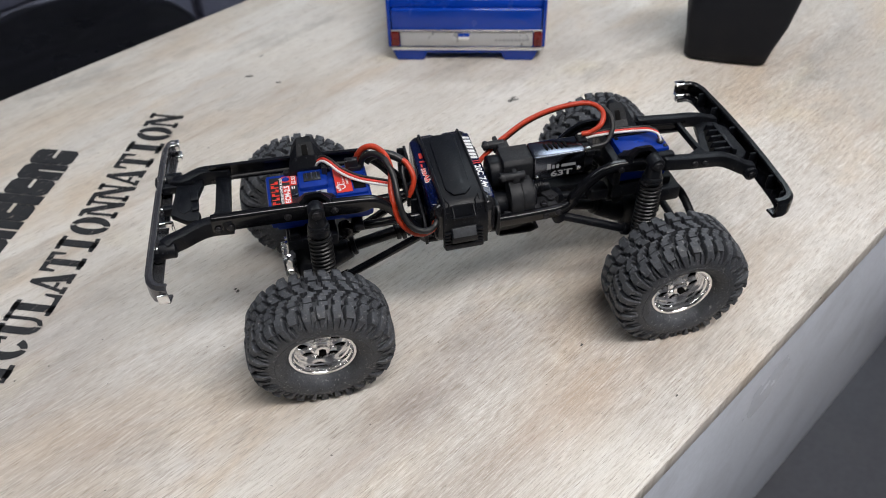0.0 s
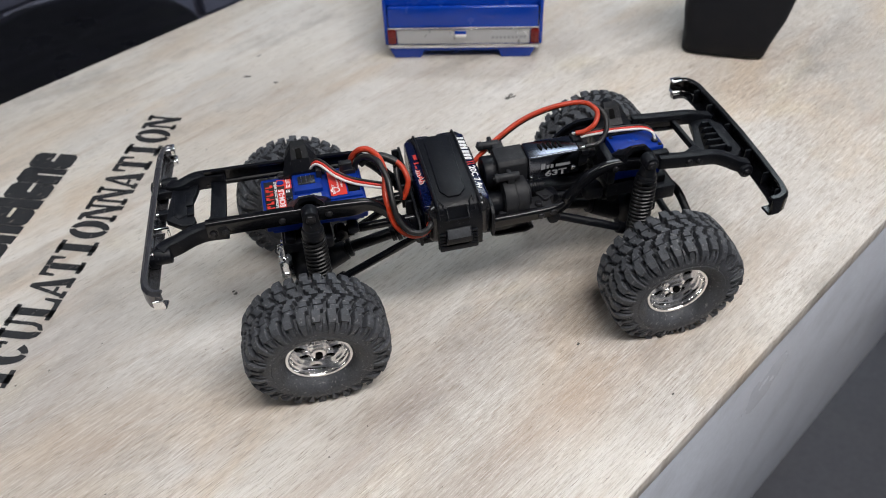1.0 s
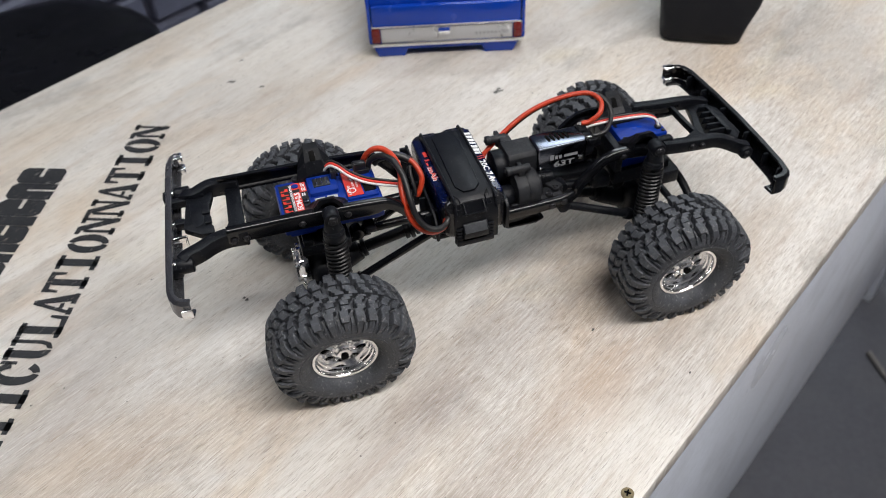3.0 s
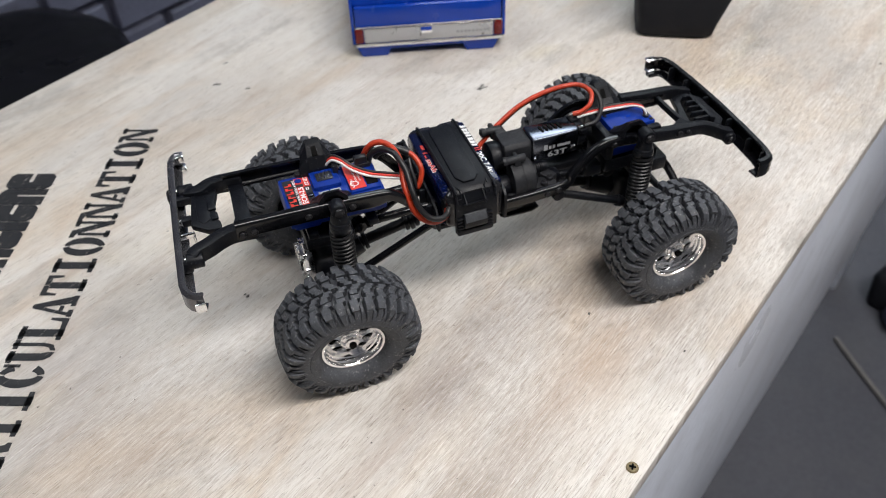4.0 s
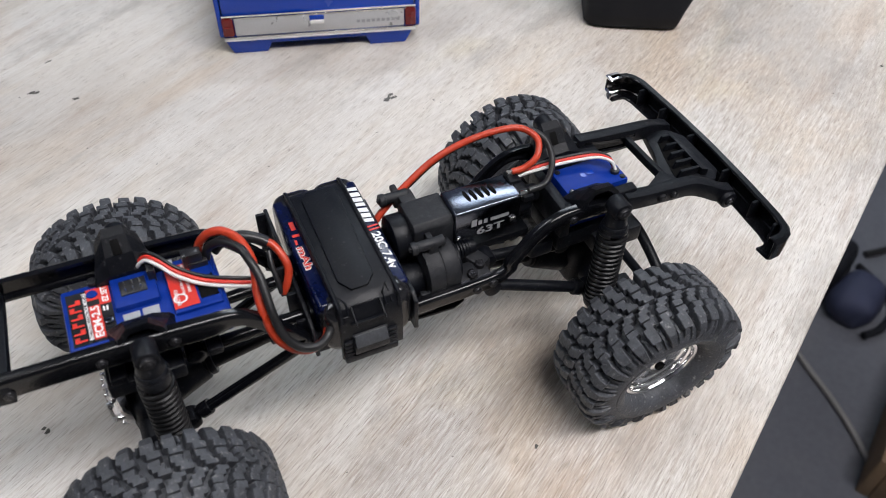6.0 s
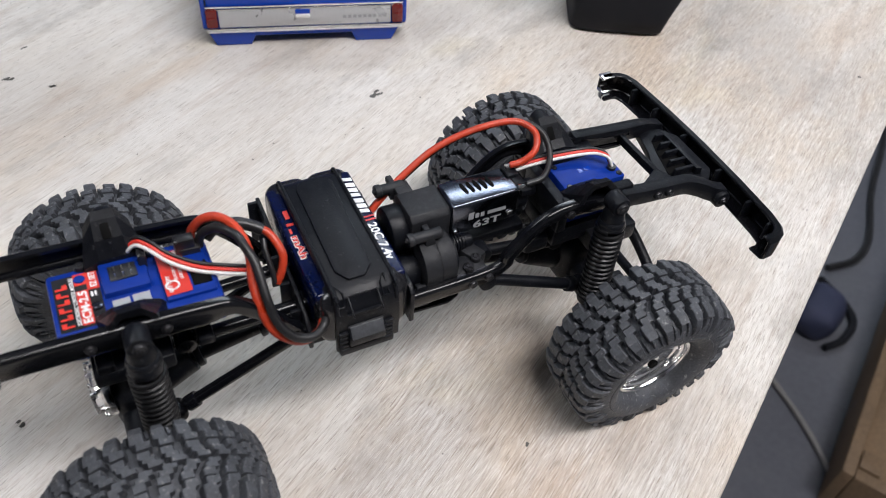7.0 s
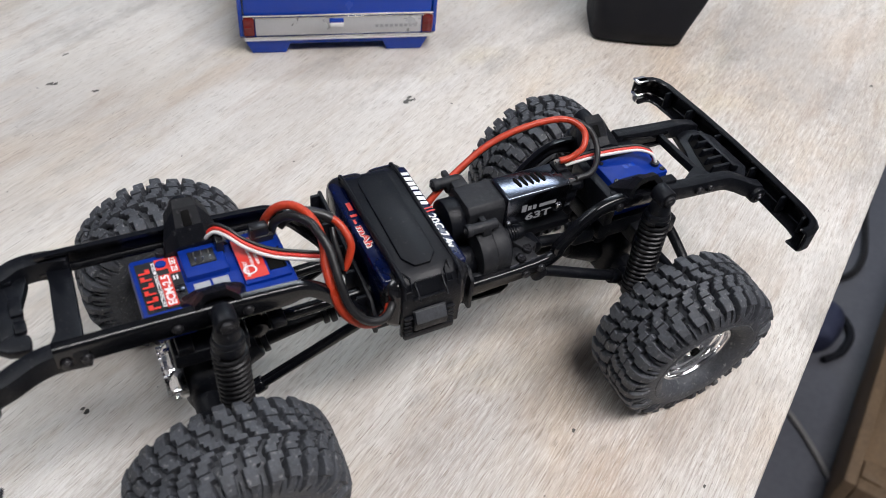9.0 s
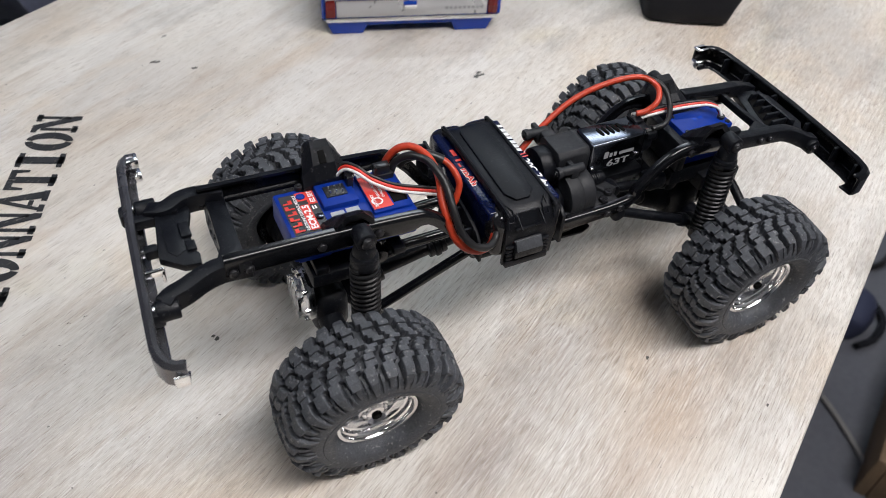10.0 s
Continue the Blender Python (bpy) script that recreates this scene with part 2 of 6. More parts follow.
CRATE = mat("raw_pine_crate", (0.19, 0.125, 0.07), 0.62, vary=0.3, fine=220, coarse=14, bump=0.3, bump_scale=260)
NAVY = mat("navy_padded_cloth", (0.035, 0.042, 0.085), 0.7, vary=0.2, fine=700, coarse=25, bump=0.4, bump_scale=500)
BRASS = mat("tarnished_yellow_screw", (0.24, 0.19, 0.11), 0.45, 0.8, vary=0.35, fine=1500, coarse=300, bump=0.3)
STAIN = mat("dark_grease_mark", (0.09, 0.085, 0.075), 0.6, vary=0.3, bump=0.1)
GREY_CABLE = mat("pale_grey_cable", (0.22, 0.215, 0.21), 0.55, vary=0.1, bump=0.05)
PANEL_GLOW = mat("lamp_diffuser", (0.8, 0.8, 0.8), 0.5, vary=0.02, bump=0.0)
PANEL_GLOW.node_tree.nodes["Principled BSDF"].inputs["Emission Color"].default_value = (1, 0.97, 0.92, 1)
PANEL_GLOW.node_tree.nodes["Principled BSDF"].inputs["Emission Strength"].default_value = 6


# ---- mesh helpers ----
def finish(me, sharp):
    for p in me.polygons:
        p.use_smooth = True
    me.set_sharp_from_angle(angle=radians(sharp))


def part(name, bm, material, parent, label="", sharp=32, kind=""):
    """One mesh object under a thing or a part."""
    me = bpy.data.meshes.new(name)
    bm.to_mesh(me)
    bm.free()
    finish(me, sharp)
    me.materials.append(material)
    ob = new(name, me)
    ob.parent = parent
    return tagged(ob, label=label, kind=kind)


def shared(name, me, parent, m=None):
    ob = new(name, me)
    ob.parent = parent
    if m is not None:
        ob.matrix_basis = m
    return ob


def thing(name, label, category, m=None, group="", kind=""):
    ob = new(name)
    ob.empty_display_size = 0.02
    if m is not None:
        ob.matrix_world = m
    return tagged(ob, label, category, group, kind)


def merge(bm, tmp, m=None):
    if m is not None:
        bmesh.ops.transform(tmp, matrix=m, verts=tmp.verts)
    me = bpy.data.meshes.new("tmp")
    tmp.to_mesh(me)
    tmp.free()
    bm.from_mesh(me)
    bpy.data.meshes.remove(me)
    return bm


def box(bm, c, s, bevel=0.0004, rot=(0, 0, 0), seg=2):
    tmp = bmesh.new()
    bmesh.ops.create_cube(tmp, size=1)
    bmesh.ops.scale(tmp, vec=s, verts=tmp.verts)
    if bevel:
        bmesh.ops.bevel(tmp, geom=tmp.edges, offset=min(bevel, min(s) * 0.45), segments=seg, profile=0.5, affect="EDGES")
    return merge(bm, tmp, pose(*c, *rot))


def rod(bm, a, b, r, r2=None, seg=14, bevel=0.0):
    a, b = Vector(a), Vector(b)
    tmp = bmesh.new()
    bmesh.ops.create_cone(tmp, cap_ends=True, segments=seg, radius1=r, radius2=r if r2 is None else r2, depth=(b - a).length)
    if bevel:
        rim = [e for e in tmp.edges if len(e.link_faces) == 2 and any(len(f.verts) > 4 for f in e.link_faces)]
        bmesh.ops.bevel(tmp, geom=rim, offset=bevel, segments=2, profile=0.5, affect="EDGES")
    turn = (b - a).to_track_quat("Z", "Y").to_matrix().to_4x4()
    return merge(bm, tmp, Matrix.Translation((a + b) / 2) @ turn)


def prism(bm, poly, lo, hi, plane="xz", bevel=0.0004):
    """A polygon drawn out between lo and hi along the third axis."""
    tmp = bmesh.new()

    def at(u, v, w):
        return {"xz": (u, w, v), "xy": (u, v, w), "yz": (w, u, v)}[plane]

    vs = [tmp.verts.new(at(u, v, lo)) for u, v in poly]
    f = tmp.faces.new(vs)
    ext = bmesh.ops.extrude_face_region(tmp, geom=[f])
    d = Vector(at(0, 0, hi - lo))
    bmesh.ops.translate(tmp, vec=d, verts=[v for v in ext["geom"] if isinstance(v, bmesh.types.BMVert)])
    bmesh.ops.recalc_face_normals(tmp, faces=tmp.faces)
    if bevel:
        sharp = [e for e in tmp.edges if len(e.link_faces) == 2 and e.calc_face_angle(0) > 0.6]
        bmesh.ops.bevel(tmp, geom=sharp, offset=bevel, segments=2, profile=0.5, affect="EDGES", clamp_overlap=True)
    return merge(bm, tmp)


def plate_with_hole(bm, outer, inner, lo, hi, bevel=0.0003):
    """A flat plate in the xy plane with one opening; outer and inner have as many corners, in step."""
    tmp = bmesh.new()
    n = len(outer)
    rings = [[tmp.verts.new((x, y, z)) for x, y in ring] for z in (lo, hi) for ring in (outer, inner)]
    ol, il, oh, ih = rings
    for k in range(n):
        j = (k + 1) % n
        tmp.faces.new((oh[k], oh[j], ih[j], ih[k]))
        tmp.faces.new((ol[k], il[k], il[j], ol[j]))
        tmp.faces.new((ol[k], ol[j], oh[j], oh[k]))
        tmp.faces.new((il[k], ih[k], ih[j], il[j]))
    bmesh.ops.recalc_face_normals(tmp, faces=tmp.faces)
    sharp = [e for e in tmp.edges if e.calc_face_angle(0) > 0.6]
    bmesh.ops.bevel(tmp, geom=sharp, offset=bevel, segments=2, profile=0.5, affect="EDGES", clamp_overlap=True)
    return merge(bm, tmp)


def lathe(bm, profile, seg=48, closed=False):
    """Turns (radius, y) points round the y axis."""
    rings = []
    for r, y in profile:
        rings.append([bm.verts.new((r * math.cos(2 * math.pi * k / seg), y, r * math.sin(2 * math.pi * k / seg))) for k in range(seg)])
    pairs = list(zip(rings, rings[1:])) + ([(rings[-1], rings[0])] if closed else [])
    for a, b in pairs:
        for k in range(seg):
            j = (k + 1) % seg
            bm.faces.new((a[k], a[j], b[j], b[k]))
    return bm


def curve_points(pts, n=6):
    pts = [Vector(p) for p in pts]
    ext = [2 * pts[0] - pts[1], *pts, 2 * pts[-1] - pts[-2]]
    out = []
    for i in range(1, len(ext) - 2):
        a, b, c, d = ext[i - 1 : i + 3]
        for k in range(n):
            t = k / n
            out.append(0.5 * (2 * b + (c - a) * t + (2 * a - 5 * b + 4 * c - d) * t**2 + (3 * b - a - 3 * c + d) * t**3))
    return [*out, pts[-1]]


def tube(bm, pts, r, seg=10, n=6, cap=True):
    path = curve_points(pts, n) if n else [Vector(p) for p in pts]
    side = None
    rings = []
    for i, p in enumerate(path):
        d = (path[min(i + 1, len(path) - 1)] - path[max(i - 1, 0)]).normalized()
        if side is None:
            side = d.orthogonal().normalized()
        side = (side - d * side.dot(d)).normalized()
        up = d.cross(side)
        rings.append([bm.verts.new(p + r * (math.cos(2 * math.pi * k / seg) * side + math.sin(2 * math.pi * k / seg) * up)) for k in range(seg)])
    for a, b in zip(rings, rings[1:]):
        for k in range(seg):
            j = (k + 1) % seg
            bm.faces.new((a[k], a[j], b[j], b[k]))
    if cap:
        bm.faces.new(list(reversed(rings[0])))
        bm.faces.new(rings[-1])
    bmesh.ops.recalc_face_normals(bm, faces=bm.faces)
    return bm


def lettering(text, width, height, bold=0.0, depth=0.0):
    """A bmesh of flat letters from x = 0 to width and y = 0 to height, in the built-in font."""
    data = bpy.data.curves.new("letters", "FONT")
    data.body, data.offset, data.resolution_u = text, bold, 3
    ob = new("letters", data)
    bpy.context.view_layer.update()
    me = bpy.data.meshes.new_from_object(ob.evaluated_get(bpy.context.evaluated_depsgraph_get()))
    bpy.data.objects.remove(ob)
    bm = bmesh.new()
    bm.from_mesh(me)
    bpy.data.meshes.remove(me)
    xs, ys = [v.co.x for v in bm.verts], [v.co.y for v in bm.verts]
    for v in bm.verts:
        v.co = ((v.co.x - min(xs)) / (max(xs) - min(xs)) * width, (v.co.y - min(ys)) / (max(ys) - min(ys)) * height, 0)
    if depth:
        ext = bmesh.ops.extrude_face_region(bm, geom=list(bm.faces))
        bmesh.ops.translate(bm, vec=(0, 0, depth), verts=[v for v in ext["geom"] if isinstance(v, bmesh.types.BMVert)])
    return bm


def frame_of(origin, along, up):
    """The pose whose x runs along and whose y runs up."""
    x, y = Vector(along).normalized(), Vector(up).normalized()
    m = Matrix((x, y, x.cross(y))).transposed().to_4x4()
    m.translation = origin
    return m


def bars(bm, rows):
    """Flat bars (x, y, width, height), standing in for small print."""
    for x, y, w, h in rows:
        vs = [bm.verts.new((x + a * w, y + b * h, 0)) for a, b in ((0, 0), (1, 0), (1, 1), (0, 1))]
        bm.faces.new(vs)
    return bm


def placed(bm, m):
    bmesh.ops.transform(bm, matrix=m, verts=bm.verts)
    return bm


def screw_head(bm, p, d, r=0.0017, h=0.0012):
    """A round cap head with a hex socket, at p, facing d."""
    d = Vector(d).normalized()
    p = Vector(p)
    rod(bm, p, p + d * h, r, r * 0.86, 14, 0.0002)
    tmp = bmesh.new()
    bmesh.ops.create_cone(tmp, cap_ends=True, segments=6, radius1=r * 0.5, radius2=r * 0.42, depth=0.0003)
    return merge(bm, tmp, Matrix.Translation(p + d * (h + 0.0001)) @ d.to_track_quat("Z", "Y").to_matrix().to_4x4())


def bar(bm, pts, wide, tall, n=5, bevel=0.0005):
    """A bar of rectangular section swept along points, kept upright; wide and tall may be pairs for start and end."""
    path = curve_points(pts, n) if n else [Vector(p) for p in pts]
    tmp = bmesh.new()
    rings = []
    for i, p in enumerate(path):
        k = i / (len(path) - 1)
        w = (wide[0] + (wide[1] - wide[0]) * k if isinstance(wide, tuple) else wide) / 2
        h = (tall[0] + (tall[1] - tall[0]) * k if isinstance(tall, tuple) else tall) / 2
        d = path[min(i + 1, len(path) - 1)] - path[max(i - 1, 0)]
        side = d.cross(Vector((0, 0, 1))).normalized()
        up = side.cross(d).normalized()
        rings.append([tmp.verts.new(p + side * w * a + up * h * b) for a, b in ((-1, -1), (1, -1), (1, 1), (-1, 1))])
    for a, b in zip(rings, rings[1:]):
        for k in range(4):
            j = (k + 1) % 4
            tmp.faces.new((a[k], a[j], b[j], b[k]))
    tmp.faces.new(rings[0])
    tmp.faces.new(rings[-1])
    bmesh.ops.recalc_face_normals(tmp, faces=tmp.faces)
    sharp = [e for e in tmp.edges if e.calc_face_angle(0) > 0.7]
    bmesh.ops.bevel(tmp, geom=sharp, offset=bevel, segments=2, profile=0.5, affect="EDGES", clamp_overlap=True)
    return merge(bm, tmp)


# ---- the room ----
EDGE = 31.3  # degrees by which the bench is turned against the chassis
SHIFT = 0.0  # metres by which the bench and what lies on it stand along x
ALONG = Vector((math.cos(radians(EDGE)), math.sin(radians(EDGE)), 0))
ACROSS = Vector((-ALONG.y, ALONG.x, 0))
FLOOR_Z = -0.75


def bench_point(along, across, z=0.0):
    return ALONG * along + ACROSS * across + Vector((SHIFT, 0, z))


def room():
    bm = bmesh.new()
    box(bm, (0, 0, FLOOR_Z - 0.05), (7, 7, 0.1), 0)
    floor = part("floor", bm, FLOOR, None)
    tagged(floor, "dark grey coated workshop floor", "floor", kind="structure")
    bm = bmesh.new()
    box(bm, (0, 0, 1.85), (7, 7, 0.1), 0)
    tagged(part("ceiling", bm, PLASTER, None), "plain grey workshop ceiling", "ceiling", kind="structure")
    turn = Matrix.Rotation(radians(EDGE), 4, "Z")
    walls = (("wall_south", (0, -2.2), (5.2, 0.12)), ("wall_east", (2.54, -0.3), (0.12, 3.68)), ("wall_west", (-2.54, -0.3), (0.12, 3.68)))
    for name, (x, y), (sx, sy) in walls:
        bm = bmesh.new()
        box(bm, (x, y, (FLOOR_Z + 1.8) / 2), (sx, sy, 1.8 - FLOOR_Z), 0)
        wall = part(name, placed(bm, turn), PLASTER, None)
        tagged(wall, "plain grey plastered workshop wall", "wall", kind="structure")
    bm = bmesh.new()
    box(bm, (0, 1.36, (FLOOR_Z + 1.8) / 2), (5.2, 0.12, 1.8 - FLOOR_Z), 0)
    north = part("wall_north", placed(bm, turn), MORTAR, None)
    tagged(north, "pale painted brick wall with dark joints", "wall", kind="structure")
    return north


def bricks(wall):
    """Courses of painted bricks on the wall behind the bench."""
    rng = random.Random(4)
    turn = Matrix.Rotation(radians(EDGE), 4, "Z")
    shapes = []
    for k in range(4):
        bm = bmesh.new()
        box(bm, (0, 0, 0), (0.236, 0.03, 0.072), 0.006, seg=1)
        for v in bm.verts:
            v.co += Vector((rng.uniform(-1, 1), rng.uniform(-0.6, 0.6), rng.uniform(-1, 1))) * 0.003
        me = bpy.data.meshes.new("brick")
        bm.to_mesh(me)
        bm.free()
        finish(me, 40)
        me.materials.append(BRICK)
        shapes.append(me)
    rest = bmesh.new()
    for row in range(32):
        z = FLOOR_Z + 0.04 + row * 0.08
        for col in range(-10, 11):
            x = col * 0.248 + (0.124 if row % 2 else 0) + rng.uniform(-0.004, 0.004)
            m = turn @ pose(x, 1.29 + rng.uniform(-0.003, 0.003), z, 0, rng.uniform(-0.6, 0.6), 0)
            if row < 14 and -9 <= col <= 5:
                shared("brick", rng.choice(shapes), wall, m)
            else:
                tmp = bmesh.new()
                tmp.from_mesh(rng.choice(shapes))
                merge(rest, tmp, m)
    part("brick_field", rest, BRICK, wall, kind="stuff")


def lamp_panel(x, y, z=1.735):
    t = thing("unseen_light_panel", "slim white rectangular light panel, lit, added out of view", "ceiling light", pose(x, y, z), group="ceiling lights")
    bm = bmesh.new()
    for sx, sy, px, py in ((1.26, 0.02, 0, 0.165), (1.26, 0.02, 0, -0.165), (0.02, 0.31, 0.62, 0), (0.02, 0.31, -0.62, 0)):
        box(bm, (px, py, 0), (sx, sy, 0.05), 0.003)
    box(bm, (0, 0, 0.03), (1.26, 0.35, 0.012), 0.002)
    part("frame", bm, WHITE, t)
    bm = bmesh.new()
    box(bm, (0, 0, 0.016), (1.2, 0.3, 0.004), 0)
    part("diffuser", bm, PANEL_GLOW, t)
    # rods made up to carry the low fill panel
    if z < 1.7:
        for px in (-0.5, 0.5):
            bm = bmesh.new()
            rod(bm, (px, 0, 0.034), (px, 0, 1.80 - z), 0.004, None, 8)
            part("fill_panel_hanger", bm, STEEL, t)


wall_north = room()
# shells for the lamps; the second and third are added fills
for at in ((0.98, 1.30), (-1.0, 0.55), (0.40, -0.50, 1.275)):
    lamp_panel(*at)


# ---- the workbench ----
NEAR_EDGE, FAR_EDGE = -0.1342, 0.357


def stencil_bench():
    bench = thing("workbench", "workbench with a worn pale plywood top and grey side panels", "workbench", Matrix.Translation((SHIFT, 0, 0)) @ Matrix.Rotation(radians(EDGE), 4, "Z"))
    mid, wide = (NEAR_EDGE + FAR_EDGE) / 2, FAR_EDGE - NEAR_EDGE
    bm = bmesh.new()
    box(bm, (0.05, mid, -0.006), (1.9, wide, 0.012), 0.0012)
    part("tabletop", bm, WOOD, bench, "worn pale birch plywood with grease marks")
    bm = bmesh.new()
    box(bm, (0.05, NEAR_EDGE + 0.011, -0.152), (1.88, 0.018, 0.28), 0.004)
    part("side_panel", bm, GREY_PANEL, bench, "smooth grey side panel")
    bm = bmesh.new()
    box(bm, (0.05, FAR_EDGE - 0.06, -0.262), (1.84, 0.018, 0.5), 0.004)
    part("side_panel", bm, GREY_PANEL, bench, "smooth grey side panel")
    for x in (-0.84, 0.94):
        for y in (NEAR_EDGE + 0.06, FAR_EDGE - 0.1):
            bm = bmesh.new()
            box(bm, (x, y, FLOOR_Z / 2 - 0.006), (0.05, 0.05, -FLOOR_Z - 0.012), 0.004)
            part("leg", bm, GREY_PANEL, bench)
    inv = Matrix.Rotation(radians(-EDGE), 4, "Z")
    # countersunk screw in the top
    p = inv @ Vector((0.0149, -0.1412, 0))
    bm = bmesh.new()
    lathe(bm, [(0.0001, 0.0003), (0.0009, 0.0003), (0.0012, 0.0008), (0.0025, 0.0009), (0.0028, 0.0003), (0.0028, -0.001)], 24)
    bmesh.ops.recalc_face_normals(bm, faces=bm.faces)
    placed(bm, Matrix.Translation((p.x, p.y, 0)) @ Matrix.Rotation(radians(90), 4, "X"))
    part("screw", bm, BRASS, bench, "dull yellow countersunk screw")
    # dark cross laid on the head, coloured as the shade of its recess
    bm = bmesh.new()
    for a in (0, 90):
        box(bm, (p.x, p.y, 0.0010), (0.0030, 0.0007, 0.0003), 0, (0, 0, a + 20))
    part("screw_recess", bm, HOLE_SHADE_BLACK, bench)
    # grease marks
    rng = random.Random(9)
    marks = ((0.069, 0.159, 0.0045), (-0.1055, 0.235, 0.003), (0.3402, 0.0772, 0.0016), (-0.1229, 0.0237, 0.002), (0.0389, -0.0558, 0.001), (0.0706, -0.0949, 0.001), (-0.094, 0.262, 0.002), (-0.085, 0.222, 0.0022), (0.12, 0.13, 0.001))
    for x, y, r in marks:
        bm = bmesh.new()
        for k in range(4 if r > 0.0018 else 1):
            q = inv @ Vector((x + rng.uniform(-r, r) * 0.9, y + rng.uniform(-r, r) * 0.6, 0))
            s = r * rng.uniform(0.3, 0.7) if r > 0.0018 else r
            ring = [bm.verts.new((q.x + s * rng.uniform(0.6, 1.25) * math.cos(a), q.y + s * rng.uniform(0.3, 0.8) * math.sin(a), 0.0002)) for a in np.linspace(0, 6.283, 12, endpoint=False)]
            bm.faces.new(ring)
        part("grease_mark", bm, STAIN, bench)
    return bench


bench = stencil_bench()


def stencil_glyph(c):
    """The pieces of a slab-serif stencil capital in a unit box, bridged by narrow gaps."""

    def slab(x0, y0, x1, y1):
        return [(x0, y0), (x1, y0), (x1, y1), (x0, y1)]

    def crescent(a0, a1, rx=0.5, ix=0.17, iy=0.36):
        """A bowl between two angles (degrees), heavy at its middle."""
        angles = [radians(a0 + (a1 - a0) * k / 14) for k in range(15)]
        out = [(0.5 + rx * math.cos(a), 0.5 + 0.51 * math.sin(a)) for a in angles]
        return out + [(0.5 + ix * math.cos(a), 0.5 + iy * math.sin(a)) for a in reversed(angles)]

    foot, head = 0.12, 0.88
    glyphs = {
        "#": [[(0.16, 0.0), (0.30, 0.0), (0.46, 0.92), (0.32, 0.92)], [(0.54, 0.0), (0.68, 0.0), (0.84, 0.92), (0.70, 0.92)], slab(0.04, 0.24, 0.90, 0.36), slab(0.10, 0.56, 0.96, 0.68)],
        "A": [[(0.06, 0.13), (0.20, 0.13), (0.46, 0.80), (0.38, 0.98)], [(0.41, 1.0), (0.58, 1.0), (0.96, 0.13), (0.62, 0.13), (0.48, 0.66)], slab(0.0, 0.0, 0.32, foot), slab(0.52, 0.0, 1.0, foot), slab(0.28, 0.26, 0.52, 0.36)],
        "R": [slab(0.10, 0.0, 0.40, 1.0), slab(0.0, 0.0, 0.50, foot), slab(0.0, head, 0.40, 1.0), [(0.45, 1.0), (0.72, 1.0), (0.88, 0.93), (0.95, 0.76), (0.88, 0.59), (0.72, 0.50), (0.45, 0.50), (0.45, 0.58), (0.58, 0.60), (0.63, 0.75), (0.58, 0.90), (0.45, 0.91)], [(0.46, 0.46), (0.66, 0.46), (0.84, 0.38), (0.92, 0.13), (1.0, 0.10), (1.0, 0.0), (0.70, 0.0), (0.62, 0.30), (0.46, 0.38)]],
        "T": [slab(0.35, 0.0, 0.65, 0.84), slab(0.22, 0.0, 0.78, foot), [(0.0, 0.62), (0.10, 0.62), (0.16, 0.86), (0.47, 0.86), (0.47, 1.0), (0.0, 1.0)], [(1.0, 0.62), (0.90, 0.62), (0.84, 0.86), (0.53, 0.86), (0.53, 1.0), (1.0, 1.0)]],
        "I": [slab(0.29, 0.0, 0.71, 1.0), slab(0.08, 0.0, 0.92, foot), slab(0.08, head, 0.92, 1.0)],
        "C": [crescent(97, 263), crescent(83, 30, 0.48, 0.20), crescent(277, 325, 0.48, 0.20), slab(0.84, 0.62, 0.96, 0.98)],
        "U": [[(0.10, 1.0), (0.40, 1.0), (0.40, 0.30), (0.46, 0.14), (0.46, 0.0), (0.26, 0.05), (0.13, 0.18), (0.10, 0.34)], [(0.72, 1.0), (0.86, 1.0), (0.86, 0.30), (0.78, 0.10), (0.54, 0.0), (0.54, 0.12), (0.66, 0.18), (0.72, 0.32)], slab(0.0, head, 0.48, 1.0), slab(0.60, head, 0.98, 1.0)],
        "L": [slab(0.12, 0.0, 0.44, 1.0), slab(0.0, head, 0.56, 1.0), [(0.0, 0.0), (0.94, 0.0), (0.96, 0.42), (0.86, 0.42), (0.78, 0.14), (0.50, 0.12), (0.0, 0.12)]],
        "O": [crescent(97, 263), crescent(83, -83)],
        "N": [slab(0.10, 0.0, 0.24, 0.80), slab(0.0, 0.0, 0.36, foot), [(0.0, 1.0), (0.38, 1.0), (0.92, 0.16), (0.92, 0.0), (0.72, 0.0), (0.18, 0.86), (0.0, 0.88)], slab(0.78, 0.24, 0.92, 1.0), slab(0.62, head, 1.0, 1.0)],
    }
    return glyphs[c]


